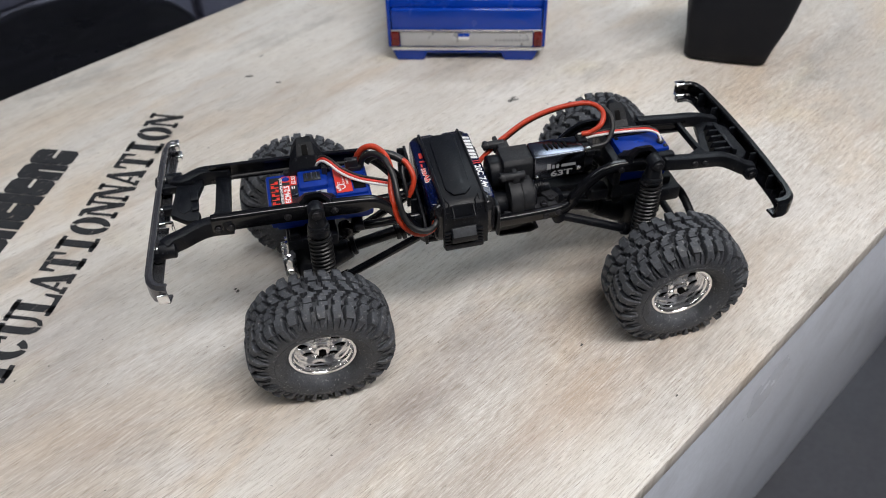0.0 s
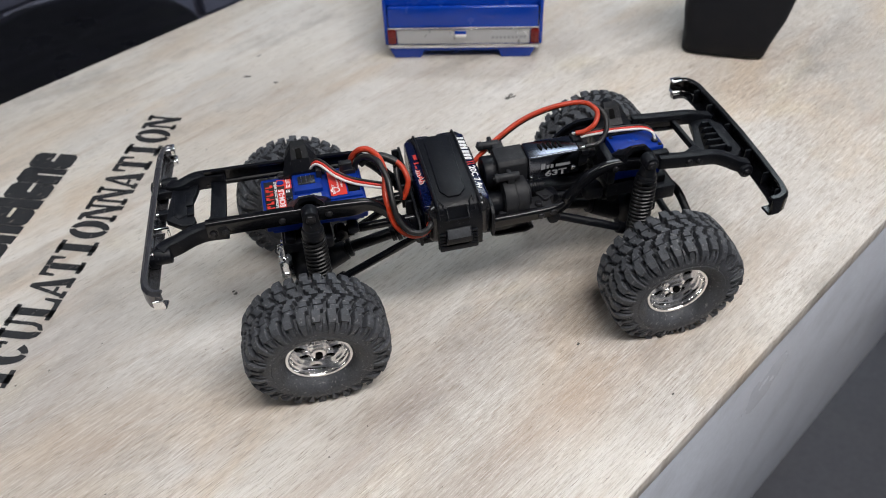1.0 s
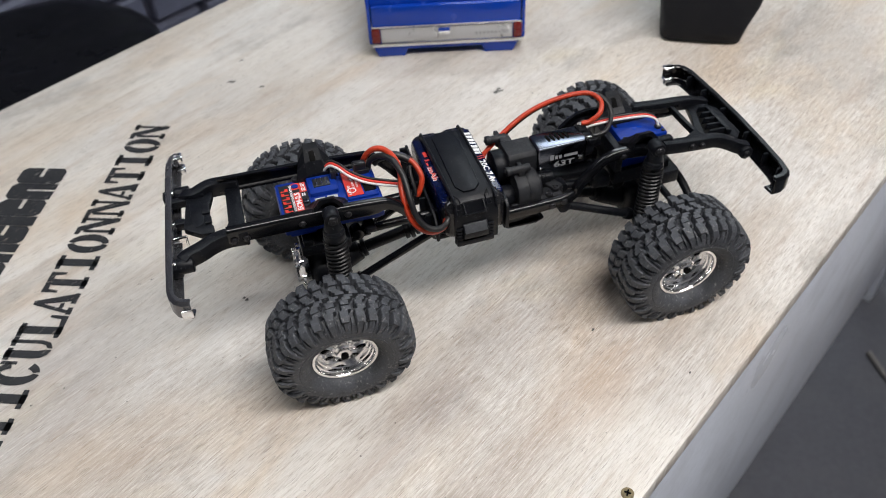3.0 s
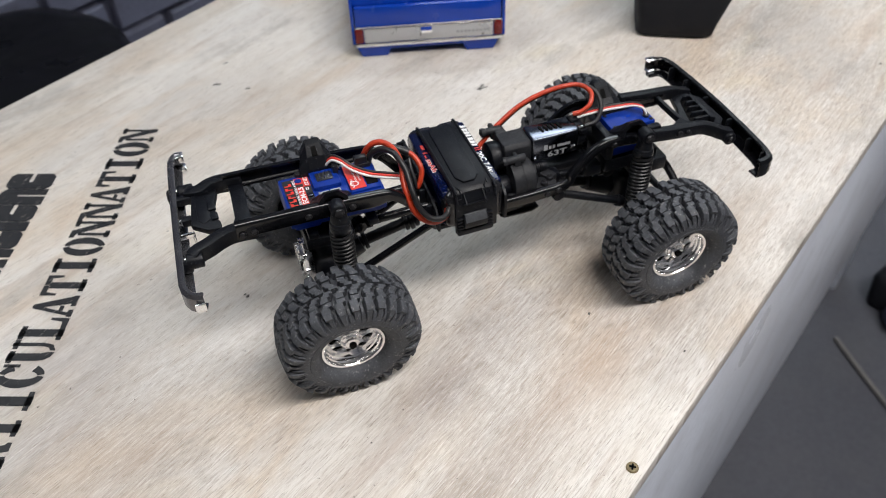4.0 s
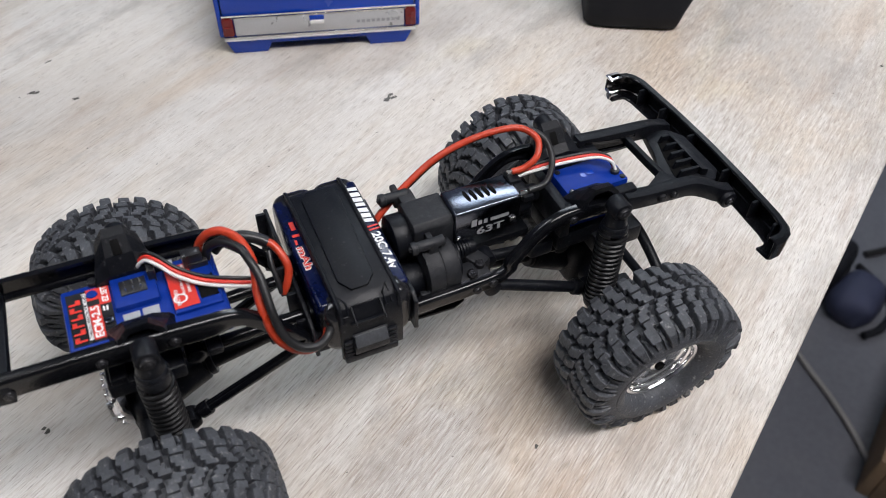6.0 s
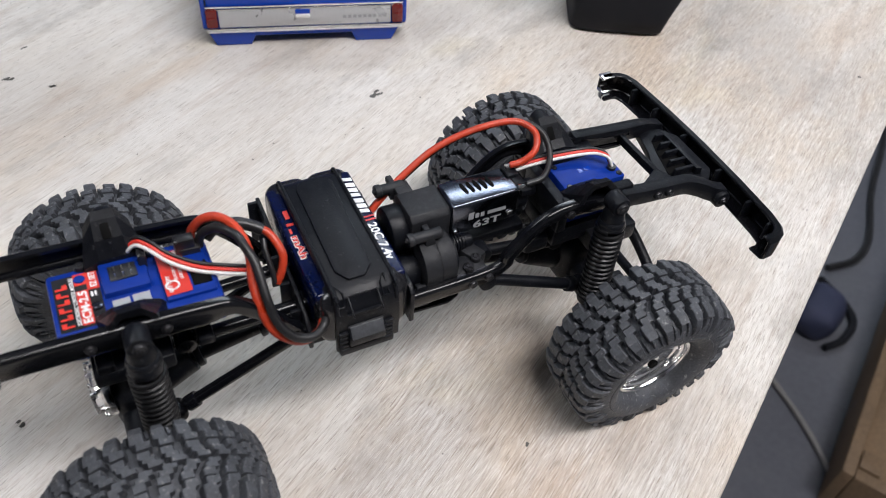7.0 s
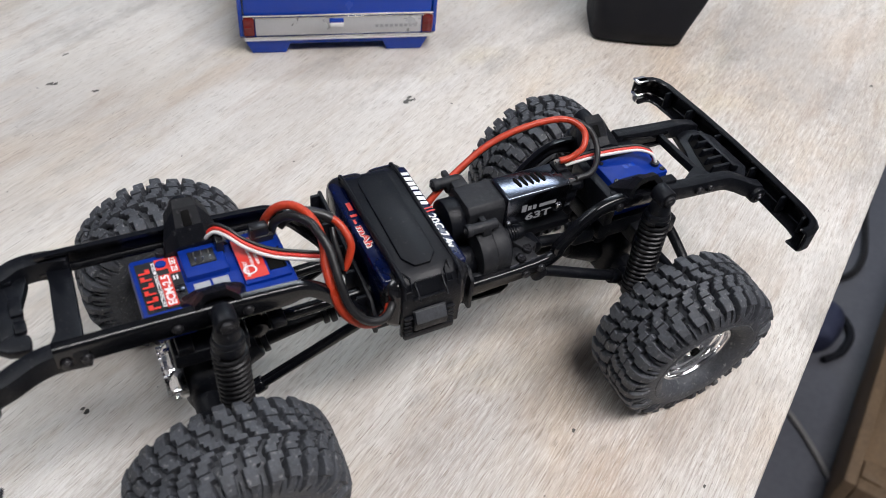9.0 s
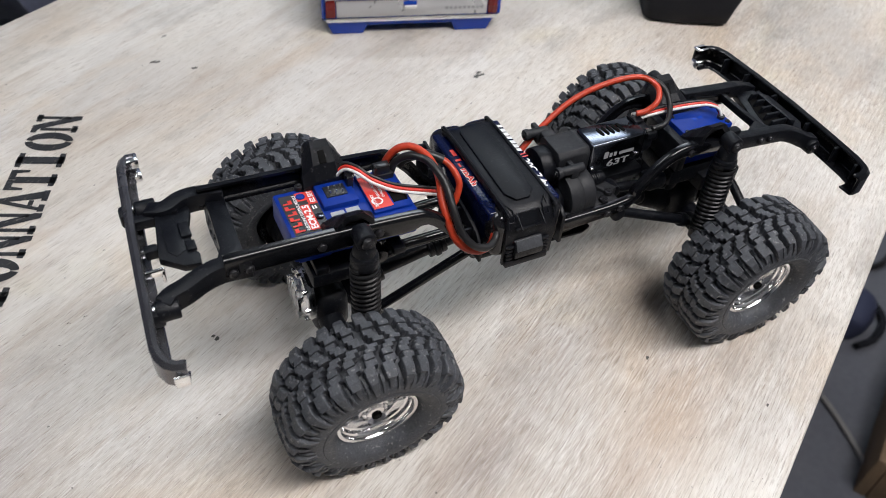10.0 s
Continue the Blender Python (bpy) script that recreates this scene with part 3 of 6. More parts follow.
def stencil_word():
    """Stencilled capitals along the bench top, and a second, bolder line of plain shapes."""
    off = Vector((0.055, 0, 0.0003))
    d = Vector((0.1056, 0.2628, 0)).normalized()
    up = Vector((-d.y, d.x, 0))
    start = Vector((-0.3128, -0.0695, 0)) + off
    word, pitch, cap = "#ARTICULATIONNATION", 0.288 / 19, 0.0225
    inv = Matrix.Rotation(radians(-EDGE), 4, "Z")
    for k, c in enumerate(word):
        w = pitch * (0.80 if c == "I" else 0.97)
        bm = bmesh.new()
        for poly in stencil_glyph(c):
            cu, cv = sum(u for u, v in poly) / len(poly), sum(v for u, v in poly) / len(poly)
            bm.faces.new([bm.verts.new(((u + (u - cu) * 0.07) * w, (v + (v - cv) * 0.04) * cap, 0)) for u, v in poly])
        bmesh.ops.translate(bm, vec=(k * pitch + (pitch - w) / 2, 0, 0), verts=bm.verts)
        part("stencil_letter", placed(bm, inv @ frame_of(start, d, up)), PAINT, bench)
    # the bolder line: a ring round a blot, then notched blocks
    d = Vector((0.0814, 0.1994, 0)).normalized()
    up = Vector((-d.y, d.x, 0))
    m = inv @ frame_of(Vector((-0.352, -0.0285, 0)) + off, d, up)
    n = 40
    for r0, r1 in ((0.0, 0.0088), (0.0110, 0.0150)):
        bm = bmesh.new()
        rim = [[bm.verts.new((0.0128 + 0.98 * r * (1 + 0.06 * math.sin(3 * a)) * math.cos(a), 0.019 + 1.4 * r * math.sin(a), 0)) for a in np.linspace(0, 6.2832, n, endpoint=False)] for r in ((r0, r1) if r0 else (r1,))]
        if r0:
            for k in range(n):
                j = (k + 1) % n
                bm.faces.new((rim[0][k], rim[1][k], rim[1][j], rim[0][j]))
        else:
            bm.faces.new(rim[0])
        part("stencil_shape", placed(bm, m), PAINT, bench)
    x = 0.0290
    for k, tall in enumerate((1, 0, 0, 0, 0, 1, 0, 0, 0, 2, 0, 0, 0)):
        h = 0.0370 if tall else 0.0290
        w = 0.0080 if tall == 2 else 0.0148
        c, slit, at = 0.0028, 0.0007, (0.42, 0.5, 0.58)[k % 3]
        u = w * at
        if tall == 2:
            poly = [(0, 0), (w, 0), (w, h), (0, h)]
        elif k % 2:
            poly = [(0, 0), (u - slit, 0), (u - slit, h * 0.6), (u + slit, h * 0.6), (u + slit, 0), (w, 0), (w, h - c), (w - c, h), (c, h), (0, h - c)]
        else:
            poly = [(c, 0), (w - c, 0), (w, c), (w, h * 0.46), (w * 0.45, h * 0.46), (w * 0.45, h * 0.54), (w, h * 0.54), (w, h - c), (w - c, h), (c, h), (0, h - c), (0, c)]
        bm = bmesh.new()
        bm.faces.new([bm.verts.new((x + p, q, 0)) for p, q in poly])
        part("stencil_shape", placed(bm, m), PAINT, bench)
        x += w + 0.0002


stencil_word()


# ---- the crawler chassis ----
crawler = thing("model_crawler", "black radio-controlled crawler chassis without its body, standing on the plywood bench", "model vehicle")
WHEEL_X, AXLE_Z = 0.0835, 0.0305


def rail(side):
    top = [(-0.1195, 0.0858), (-0.087, 0.0848), (-0.058, 0.0832), (-0.0490, 0.0816), (-0.0415, 0.0756), (-0.0345, 0.0664), (-0.0300, 0.0606), (-0.024, 0.0586), (0.0335, 0.0586), (0.0405, 0.0635), (0.0485, 0.0725), (0.0565, 0.0778), (0.066, 0.0788), (0.084, 0.0758), (0.1005, 0.0722), (0.1115, 0.0718)]
    path = [Vector((p.x, p.z)) for p in curve_points([(x, 0, z) for x, z in top], 4)]
    deep = lambda x: float(np.interp(x, (-0.12, -0.056, -0.047, -0.032, -0.024, 0.032, 0.040, 0.056, 0.068, 0.112), (0.0082, 0.0078, 0.0048, 0.0046, 0.0058, 0.0058, 0.0048, 0.0046, 0.0060, 0.0060)))
    bm = bmesh.new()
    section = []
    # C section: outer web with two flanges turned inwards; the front drawn in a little
    for i, t in enumerate(path):
        d = (path[min(i + 1, len(path) - 1)] - path[max(i - 1, 0)]).normalized()
        b = t + Vector((d.y, -d.x)) * deep(t.x)
        u = (t - b).normalized()
        k = min(1, max(0, (t.x - 0.055) / 0.045))
        pull = 0.0026 * k * k * (3 - 2 * k)
        outer, web, inner = ((v - pull) * side for v in (0.0194, 0.0178, 0.0164))
        big, low = 0.0016, 0.0010
        arc_top = [(outer - side * big * (1 - math.cos(g)), t - u * big * (1 - math.sin(g))) for g in (0, 0.4, 0.8, 1.2, 1.5708)]
        arc_low = [(outer - side * low * (1 - math.cos(g)), b + u * low * (1 - math.sin(g))) for g in (1.5708, 0.8, 0)]
        pts = [*arc_top, (inner, t), (inner, t - u * 0.0012), (web, t - u * 0.0018), (web, b + u * 0.0014), (inner, b + u * 0.0010), (inner, b), *arc_low]
        section.append([bm.verts.new((q.x, y, q.y)) for y, q in pts])
    for a, b in zip(section, section[1:]):
        n = len(a)
        for k in range(n):
            j = (k + 1) % n
            bm.faces.new((a[k], a[j], b[j], b[k]))
    bm.faces.new(section[0])
    bm.faces.new(section[-1])
    bmesh.ops.recalc_face_normals(bm, faces=bm.faces)
    ob = part("frame_rail", bm, GLOSSY, crawler, "glossy black channel rail")
    for x, y, z in ((-0.0680, 0.0194, 0.0796), (-0.0880, 0.0194, 0.0802), (0.0292, 0.0194, 0.0552), (0.0352, 0.0194, 0.0562), (0.0640, 0.0192, 0.0752)):
        bm = bmesh.new()
        screw_head(bm, (x, (y - 0.0002) * side, z), (0, side, 0), 0.0017, 0.0010)
        part("screw", bm, STEEL, ob)
    return ob


for s in (-1, 1):
    rail(s)


def tyre_mesh(roll, lean, height):
    """The carcass and its block tread, turned by roll, leaning outwards at its top and flattened where it stands, height under its hub: stepped blocks in staggered rows, with ribs down the sidewalls."""
    half = [(0.0, 0.0282), (0.0060, 0.0281), (0.0112, 0.0274), (0.0138, 0.0259), (0.0150, 0.0235), (0.0155, 0.0212), (0.0153, 0.0206), (0.0156, 0.0203), (0.0154, 0.0190), (0.0146, 0.0174), (0.0130, 0.0160), (0.0106, 0.0149), (0.0084, 0.0143), (0.0070, 0.0142)]
    bm = bmesh.new()
    lathe(bm, [(r, -y) for y, r in half[::-1]] + [(r, y) for y, r in half[1:]], 96)
    bmesh.ops.recalc_face_normals(bm, faces=bm.faces)
    carcass = bpy.data.meshes.new("tyre")
    bm.to_mesh(carcass)
    bm.free()
    arc = [0.0]
    for p, q in zip(half, half[1:]):
        arc.append(arc[-1] + math.hypot(q[0] - p[0], q[1] - p[1]))

    def surface(v):
        y, r = np.interp(v, arc, [p[0] for p in half]), np.interp(v, arc, [p[1] for p in half])
        y2, r2 = np.interp(v + 0.0012, arc, [p[0] for p in half]), np.interp(v + 0.0012, arc, [p[1] for p in half])
        y1, r1 = np.interp(max(v - 0.0012, 0), arc, [p[0] for p in half]), np.interp(max(v - 0.0012, 0), arc, [p[1] for p in half])
        dy, dr = y2 - y1, r2 - r1
        ln = math.hypot(dy, dr)
        return y, r, -dr / ln, dy / ln

    bm = bmesh.new()
    rng = random.Random(6)
    count = 32
    # rows along a lug: place across the tread, its two sides along the tread, height (mm)
    inner = [(0.3, -2.4, 1.4, 3.4), (1.7, -2.4, 1.4, 3.5), (1.9, -1.0, 2.7, 3.5), (3.3, -1.0, 2.7, 3.5), (3.5, 0.2, 3.7, 3.4), (5.5, 0.2, 3.7, 3.3)]
    outer = [(6.0, -1.4, 2.5, 3.4), (8.0, -1.4, 2.5, 3.5), (8.2, 0.0, 3.8, 3.5), (11.0, 0.1, 3.8, 3.5), (13.0, 0.3, 3.5, 3.1), (14.8, 0.6, 3.1, 1.9), (16.4, 0.9, 2.8, 1.0), (17.8, 1.0, 2.6, 0.3)]
    short = [(6.0, -1.4, 2.5, 3.4), (8.0, -1.4, 2.5, 3.5), (8.2, 0.1, 3.9, 3.5), (10.8, 0.1, 3.9, 3.7), (12.6, 0.2, 3.7, 3.6), (12.9, 0.8, 2.9, 2.2), (14.6, 1.0, 2.8, 1.1), (16.2, 1.1, 2.7, 0.2)]
    rib = [(10.5, -0.5, 0.5, 1.4), (13.2, -0.5, 0.5, 1.5), (15.4, -0.45, 0.45, 0.9), (17.4, -0.4, 0.4, 0.3)]

    def lug(rows, a0, side, grow):
        rings = []
        for v, s0, s1, h in rows:
            y, r, ny, nr = surface(v / 1000)
            h = h / 1000 * grow
            mid, w = (s0 + s1) / 2000 * 0.86, (s1 - s0) / 2000 * 0.92
            ring = []
            for uw, uh in ((-1.06, -0.0005), (-1, h - 0.0003), (-0.86, h), (0.86, h), (1, h - 0.0003), (1.06, -0.0005)):
                rr, yy = r + nr * uh, (y + ny * uh) * side
                ang = a0 + (mid + uw * w) / 0.029
                ring.append(bm.verts.new((rr * math.cos(ang), yy, rr * math.sin(ang))))
            rings.append(ring)
        for g, k in zip(rings, rings[1:]):
            for i in range(6):
                j = (i + 1) % 6
                bm.faces.new((g[i], g[j], k[j], k[i]))
        bm.faces.new(list(reversed(rings[0])))
        bm.faces.new(rings[-1])

    step = 2 * math.pi / count
    for k in range(count):
        for side in (-1, 1):
            a = k * step + (step * 0.5 if side > 0 else 0)
            jig = lambda: rng.uniform(-0.012, 0.012)
            lug(inner, a + jig(), side, rng.uniform(0.88, 1.06))
            lug(outer if k % 2 else short, a + 0.03 + jig(), side, rng.uniform(0.95, 1.05))
            lug(rib, a + step * 0.5 + 0.09, side, 1)
    bmesh.ops.recalc_face_normals(bm, faces=bm.faces)
    tread = bpy.data.meshes.new("tread")
    bm.to_mesh(tread)
    bm.free()
    for me, angle in ((carcass, 40), (tread, 22)):
        me.transform(Matrix.Rotation(radians(lean), 4, "X") @ Matrix.Rotation(radians(roll), 4, "Y") @ Matrix.Diagonal((1.034, 0.935, 1.034, 1)))
        for v in me.vertices:
            if v.co.z < 0.0002 - height:
                v.co.z = 0.0002 - height
        finish(me, angle)
        me.materials.append(RUBBER)
    return carcass, tread


def rim_mesh():
    """A chromed steel-look wheel with a deep stepped lip and eight oval windows; the face looks along -y."""
    bm = bmesh.new()
    lathe(bm, [(0.0138, 0.0112), (0.0132, 0.0100), (0.0126, 0.0040), (0.0126, -0.0040), (0.0130, -0.0100), (0.0142, -0.0116), (0.0152, -0.0124), (0.0151, -0.0130), (0.0147, -0.0133), (0.0136, -0.0131), (0.0133, -0.0124), (0.0132, -0.0112), (0.0126, -0.0106), (0.0125, -0.0088), (0.0119, -0.0083), (0.0118, -0.0056), (0.0115, -0.0048)], 64)
    n, r0, r1, rc = 8, 0.0046, 0.0115, 0.0079

    def y_at(r):
        return -0.0048 - 0.0020 * (1 - ((r - r0) / (r1 - r0)) ** 2)

    for k in range(n):
        a0 = 2 * math.pi * k / n
        half = math.pi / n
        border = []
        m = 5
        for i in range(m):
            border.append((r0, a0 - half + 2 * half * i / m))
        for i in range(m):
            border.append((r0 + (r1 - r0) * i / m, a0 + half))
        for i in range(m):
            border.append((r1, a0 + half - 2 * half * i / m))
        for i in range(m):
            border.append((r1 - (r1 - r0) * i / m, a0 - half))
        ring, lipr, deep = [], [], []
        for r, a in border:
            x, z = r * math.cos(a), r * math.sin(a)
            ring.append(bm.verts.new((x, y_at(r), z)))
            ux, uz = r * math.cos(a - a0) - rc, r * math.sin(a - a0)
            g = math.atan2(uz / 0.0021, ux / 0.0026)
            for grow, lst, dy in ((1.0, lipr, -0.0010), (0.84, deep, 0.0012)):
                hx, hz = rc + 0.0026 * grow * math.cos(g), 0.0021 * grow * math.sin(g)
                rr = math.hypot(hx, hz)
                lst.append(bm.verts.new((hx * math.cos(a0) - hz * math.sin(a0), y_at(rr) + dy, hx * math.sin(a0) + hz * math.cos(a0))))
        q = len(ring)
        for i in range(q):
            j = (i + 1) % q
            bm.faces.new((ring[i], ring[j], lipr[j], lipr[i]))
            bm.faces.new((lipr[i], lipr[j], deep[j], deep[i]))
    lathe(bm, [(0.0046, -0.0068), (0.0042, -0.0082), (0.0034, -0.0089), (0.0033, -0.0108), (0.0026, -0.0112), (0.0001, -0.0112)], 32)
    bmesh.ops.remove_doubles(bm, verts=bm.verts, dist=0.00002)
    bmesh.ops.recalc_face_normals(bm, faces=bm.faces)
    me = bpy.data.meshes.new("rim")
    bm.to_mesh(me)
    bm.free()
    finish(me, 30)
    me.materials.append(CHROME)
    return me


def hub_mesh():
    bm = bmesh.new()
    # near-black disc and nut; the disc colours the shade behind the windows
    rod(bm, (0, -0.0048, 0), (0, 0.009, 0), 0.0108, None, 40)
    tmp = bmesh.new()
    bmesh.ops.create_cone(tmp, cap_ends=True, segments=6, radius1=0.0018, radius2=0.0018, depth=0.002)
    merge(bm, tmp, Matrix.Translation((0, -0.0116, 0)) @ Matrix.Rotation(radians(90), 4, "X"))
    me = bpy.data.meshes.new("hub")
    bm.to_mesh(me)
    bm.free()
    finish(me, 30)
    me.materials.append(HOLE_SHADE_BLACK)
    return me


RIM, HUB = rim_mesh(), hub_mesh()


def wheel(x, y, z, turn, roll, lean):
    """turn: the yaw in degrees of a wheel whose face looks along -y; lean: how far its top leans outwards."""
    carcass, tread = tyre_mesh(roll, lean, z)
    t = shared("wheel_tyre", carcass, crawler, pose(x, y, z, 0, 0, turn))
    tagged(t, label="chunky black rubber crawler tyre with dust")
    tagged(shared("tread", tread, t), kind="stuff")
    spin = Matrix.Rotation(radians(lean), 4, "X") @ pose(0, 0.0007, 0) @ Matrix.Rotation(radians(roll), 4, "Y") @ Matrix.Diagonal((1.0, 0.80, 1.0, 1))
    tagged(shared("rim", RIM, t, spin), label="chrome wheel with round windows")
    shared("hub", HUB, t, spin)
    return t


wheel(-WHEEL_X - 0.0001, -0.0476, 0.0324, -0.3, 10, 5.2)
wheel(WHEEL_X + 0.0005, -0.0494, 0.0298, 0, 4, 2.5)
wheel(-WHEEL_X + 0.0025, 0.0550, 0.0305, 180, 23, 2)
wheel(WHEEL_X + 0.0015, 0.0545, 0.0285, 182, 33, 2)


def axle(x, front):
    bm = bmesh.new()
    rod(bm, (x, -0.034, AXLE_Z), (x, 0.044, AXLE_Z), 0.0048, None, 18, 0.0006)
    rod(bm, (x, -0.0345, AXLE_Z), (x, -0.029, AXLE_Z), 0.0078, 0.0062, 18, 0.0006)
    rod(bm, (x, 0.038, AXLE_Z), (x, 0.0435, AXLE_Z), 0.0062, 0.0078, 18, 0.0006)
    d = 1 if not front else -1
    box(bm, (x + d * 0.001, 0.0, AXLE_Z + 0.002), (0.014, 0.021, 0.021), 0.005, seg=3)
    rod(bm, (x + d * 0.008, 0, AXLE_Z + 0.003), (x + d * 0.021, 0, AXLE_Z + 0.008), 0.0065, 0.0048, 18, 0.0006)
    for y in (-0.0245, 0.0245):
        box(bm, (x + d * 0.002, y, AXLE_Z + 0.004), (0.012, 0.007, 0.013), 0.0012)
        box(bm, (x + d * 0.0, y * 1.16, AXLE_Z + 0.010), (0.006, 0.004, 0.012), 0.001)
    ob = part("axle_housing", bm, PLASTIC, crawler)
    # finned cover on the outer side
    bm = bmesh.new()
    tmp = bmesh.new()
    lathe(tmp, [(0.0114, 0.0), (0.0114, -0.0018), (0.0106, -0.003), (0.0096, -0.0034), (0.0080, -0.0052), (0.004, -0.0062), (0.0001, -0.0063)], 28)
    bmesh.ops.recalc_face_normals(tmp, faces=tmp.faces)
    merge(bm, tmp)
    for k in range(5):
        box(bm, ((k - 2) * 0.0036, -0.0052, 0), (0.001, 0.0022, 0.015 - abs(k - 2) * 0.002), 0.0003)
    for k in range(8):
        a = k * math.pi / 4
        rod(bm, (0.0102 * math.cos(a), -0.0018, 0.0102 * math.sin(a)), (0.0102 * math.cos(a), -0.0042, 0.0102 * math.sin(a)), 0.0010, None, 6)
    placed(bm, pose(x - d * 0.0050, 0.0, AXLE_Z + 0.008, 0, 0, -90 if not front else 90) @ Matrix.Diagonal((0.86, 1, 1, 1)))
    part("differential_cover", bm, COVER if not front else PLASTIC, ob, "chromed finned cover" if not front else "")
    return ob


axle(-WHEEL_X, False)
axle(WHEEL_X, True)


def shock(top, bottom, cap):
    """cap: how far down the threaded cap reaches before the spring begins."""
    top, bottom = Vector(top), Vector(bottom)
    d = (bottom - top).normalized()
    s = -1 if top.y < 0 else 1

    def at(k):
        return top + d * k

    length = (bottom - top).length
    bm = bmesh.new()
    rod(bm, at(0.0010), at(0.0062), 0.0031, 0.0042, 22, 0.0004)
    rod(bm, at(0.0062), at(0.0080), 0.0044, 0.0049, 22, 0.0005)
    rod(bm, at(0.0080), at(cap), 0.0049, 0.0047, 22, 0.0004)
    rod(bm, at(cap - 0.0006), at(length - 0.006), 0.0034, None, 18)
    rod(bm, at(length - 0.008), at(length - 0.005), 0.0055, 0.0050, 20, 0.0004)
    rod(bm, at(length - 0.005), at(length + 0.002), 0.003, None, 14, 0.0004)
    rod(bm, top + Vector((0, -0.0032, 0.0003)), top + Vector((0, 0.0032, 0.0003)), 0.0035, None, 20, 0.0005)
    ob = part("shock_absorber", bm, PLASTIC, crawler, "black damper with a coil spring")
    a, b, seg = cap - 0.0002, length - 0.0078, 14
    turns = round((b - a) / 0.0021) + 0.5
    side = d.orthogonal().normalized()
    up = d.cross(side)
    pts = []
    for k in range(int(turns * seg) + 1):
        g = 2 * math.pi * k / seg
        pts.append(at(a + (b - a) * k / (turns * seg)) + 0.0046 * (math.cos(g) * side + math.sin(g) * up))
    part("spring", tube(bmesh.new(), pts, 0.00078, 8, 0), SPRING, ob, "black coil spring")
    bm = bmesh.new()
    screw_head(bm, top + Vector((0, s * 0.0031, 0.0003)), (0, s, 0), 0.0023, 0.0012)
    part("screw", bm, STEEL, ob)
    return ob


for s in (-1, 1):
    shock((-0.0760, s * 0.0258, 0.0862 if s < 0 else 0.0822), (-0.0768, s * 0.0305, 0.0330), 0.0118)
    shock((0.0772, s * 0.0246, 0.0808 if s < 0 else 0.0782), (0.0735, s * 0.0300, 0.0330), 0.0098)


def tower(x0, z0, s, w, zb):
    """A faceted hood over a shock's top end: low at its inner foot, highest at its open outer side."""
    bm = bmesh.new()

    def arch(y, half, zt, foot):
        pts = [(-half * 1.12, foot), (-half * 1.0, zt - (zt - foot) * 0.42), (-half * 0.52, zt), (half * 0.42, zt), (half * 0.95, zt - (zt - foot) * 0.46), (half * 1.12, foot)]
        return [bm.verts.new((x0 + u, s * y, v)) for u, v in pts]

    rows = [arch(0.0092, w * 0.96, zb + 0.0042, zb), arch(0.0120, w * 0.92, z0 - 0.0056, zb), arch(0.0158, w * 0.78, z0 - 0.0012, zb), arch(0.0186, w * 0.70, z0, zb + 0.003), arch(0.0186, w * 0.52, z0 - 0.0022, zb + 0.003), arch(0.0164, w * 0.58, z0 - 0.0034, zb), arch(0.0136, w * 0.60, z0 - 0.0060, zb)]
    for a, b in zip(rows, rows[1:]):
        for k in range(5):
            bm.faces.new((a[k], a[k + 1], b[k + 1], b[k]))
    bm.faces.new(rows[0])
    bm.faces.new(rows[-1])
    bmesh.ops.recalc_face_normals(bm, faces=bm.faces)
    ob = part("shock_tower", bm, PLASTIC, crawler, "faceted black hood over the damper", sharp=6)
    # thin dark plate coloured as the shade in the slot
    bm = bmesh.new()
    tilt = math.degrees(math.atan2(0.0041, 0.0044))
    box(bm, (x0 - w * 0.06, s * 0.0140, z0 - 0.0036), (w * 0.28, 0.0056, 0.0007), 0.0002, (tilt * s + 2 * s, 0, 0))
    part("slot", bm, HOLE_SHADE_BLACK, ob)
    return ob


for s in (-1, 1):
    tower(-0.0757, 0.0900 if s < 0 else 0.0934, s, 0.0092, 0.0785)
    tower(0.0748, 0.0858, s, 0.0096, 0.0740)


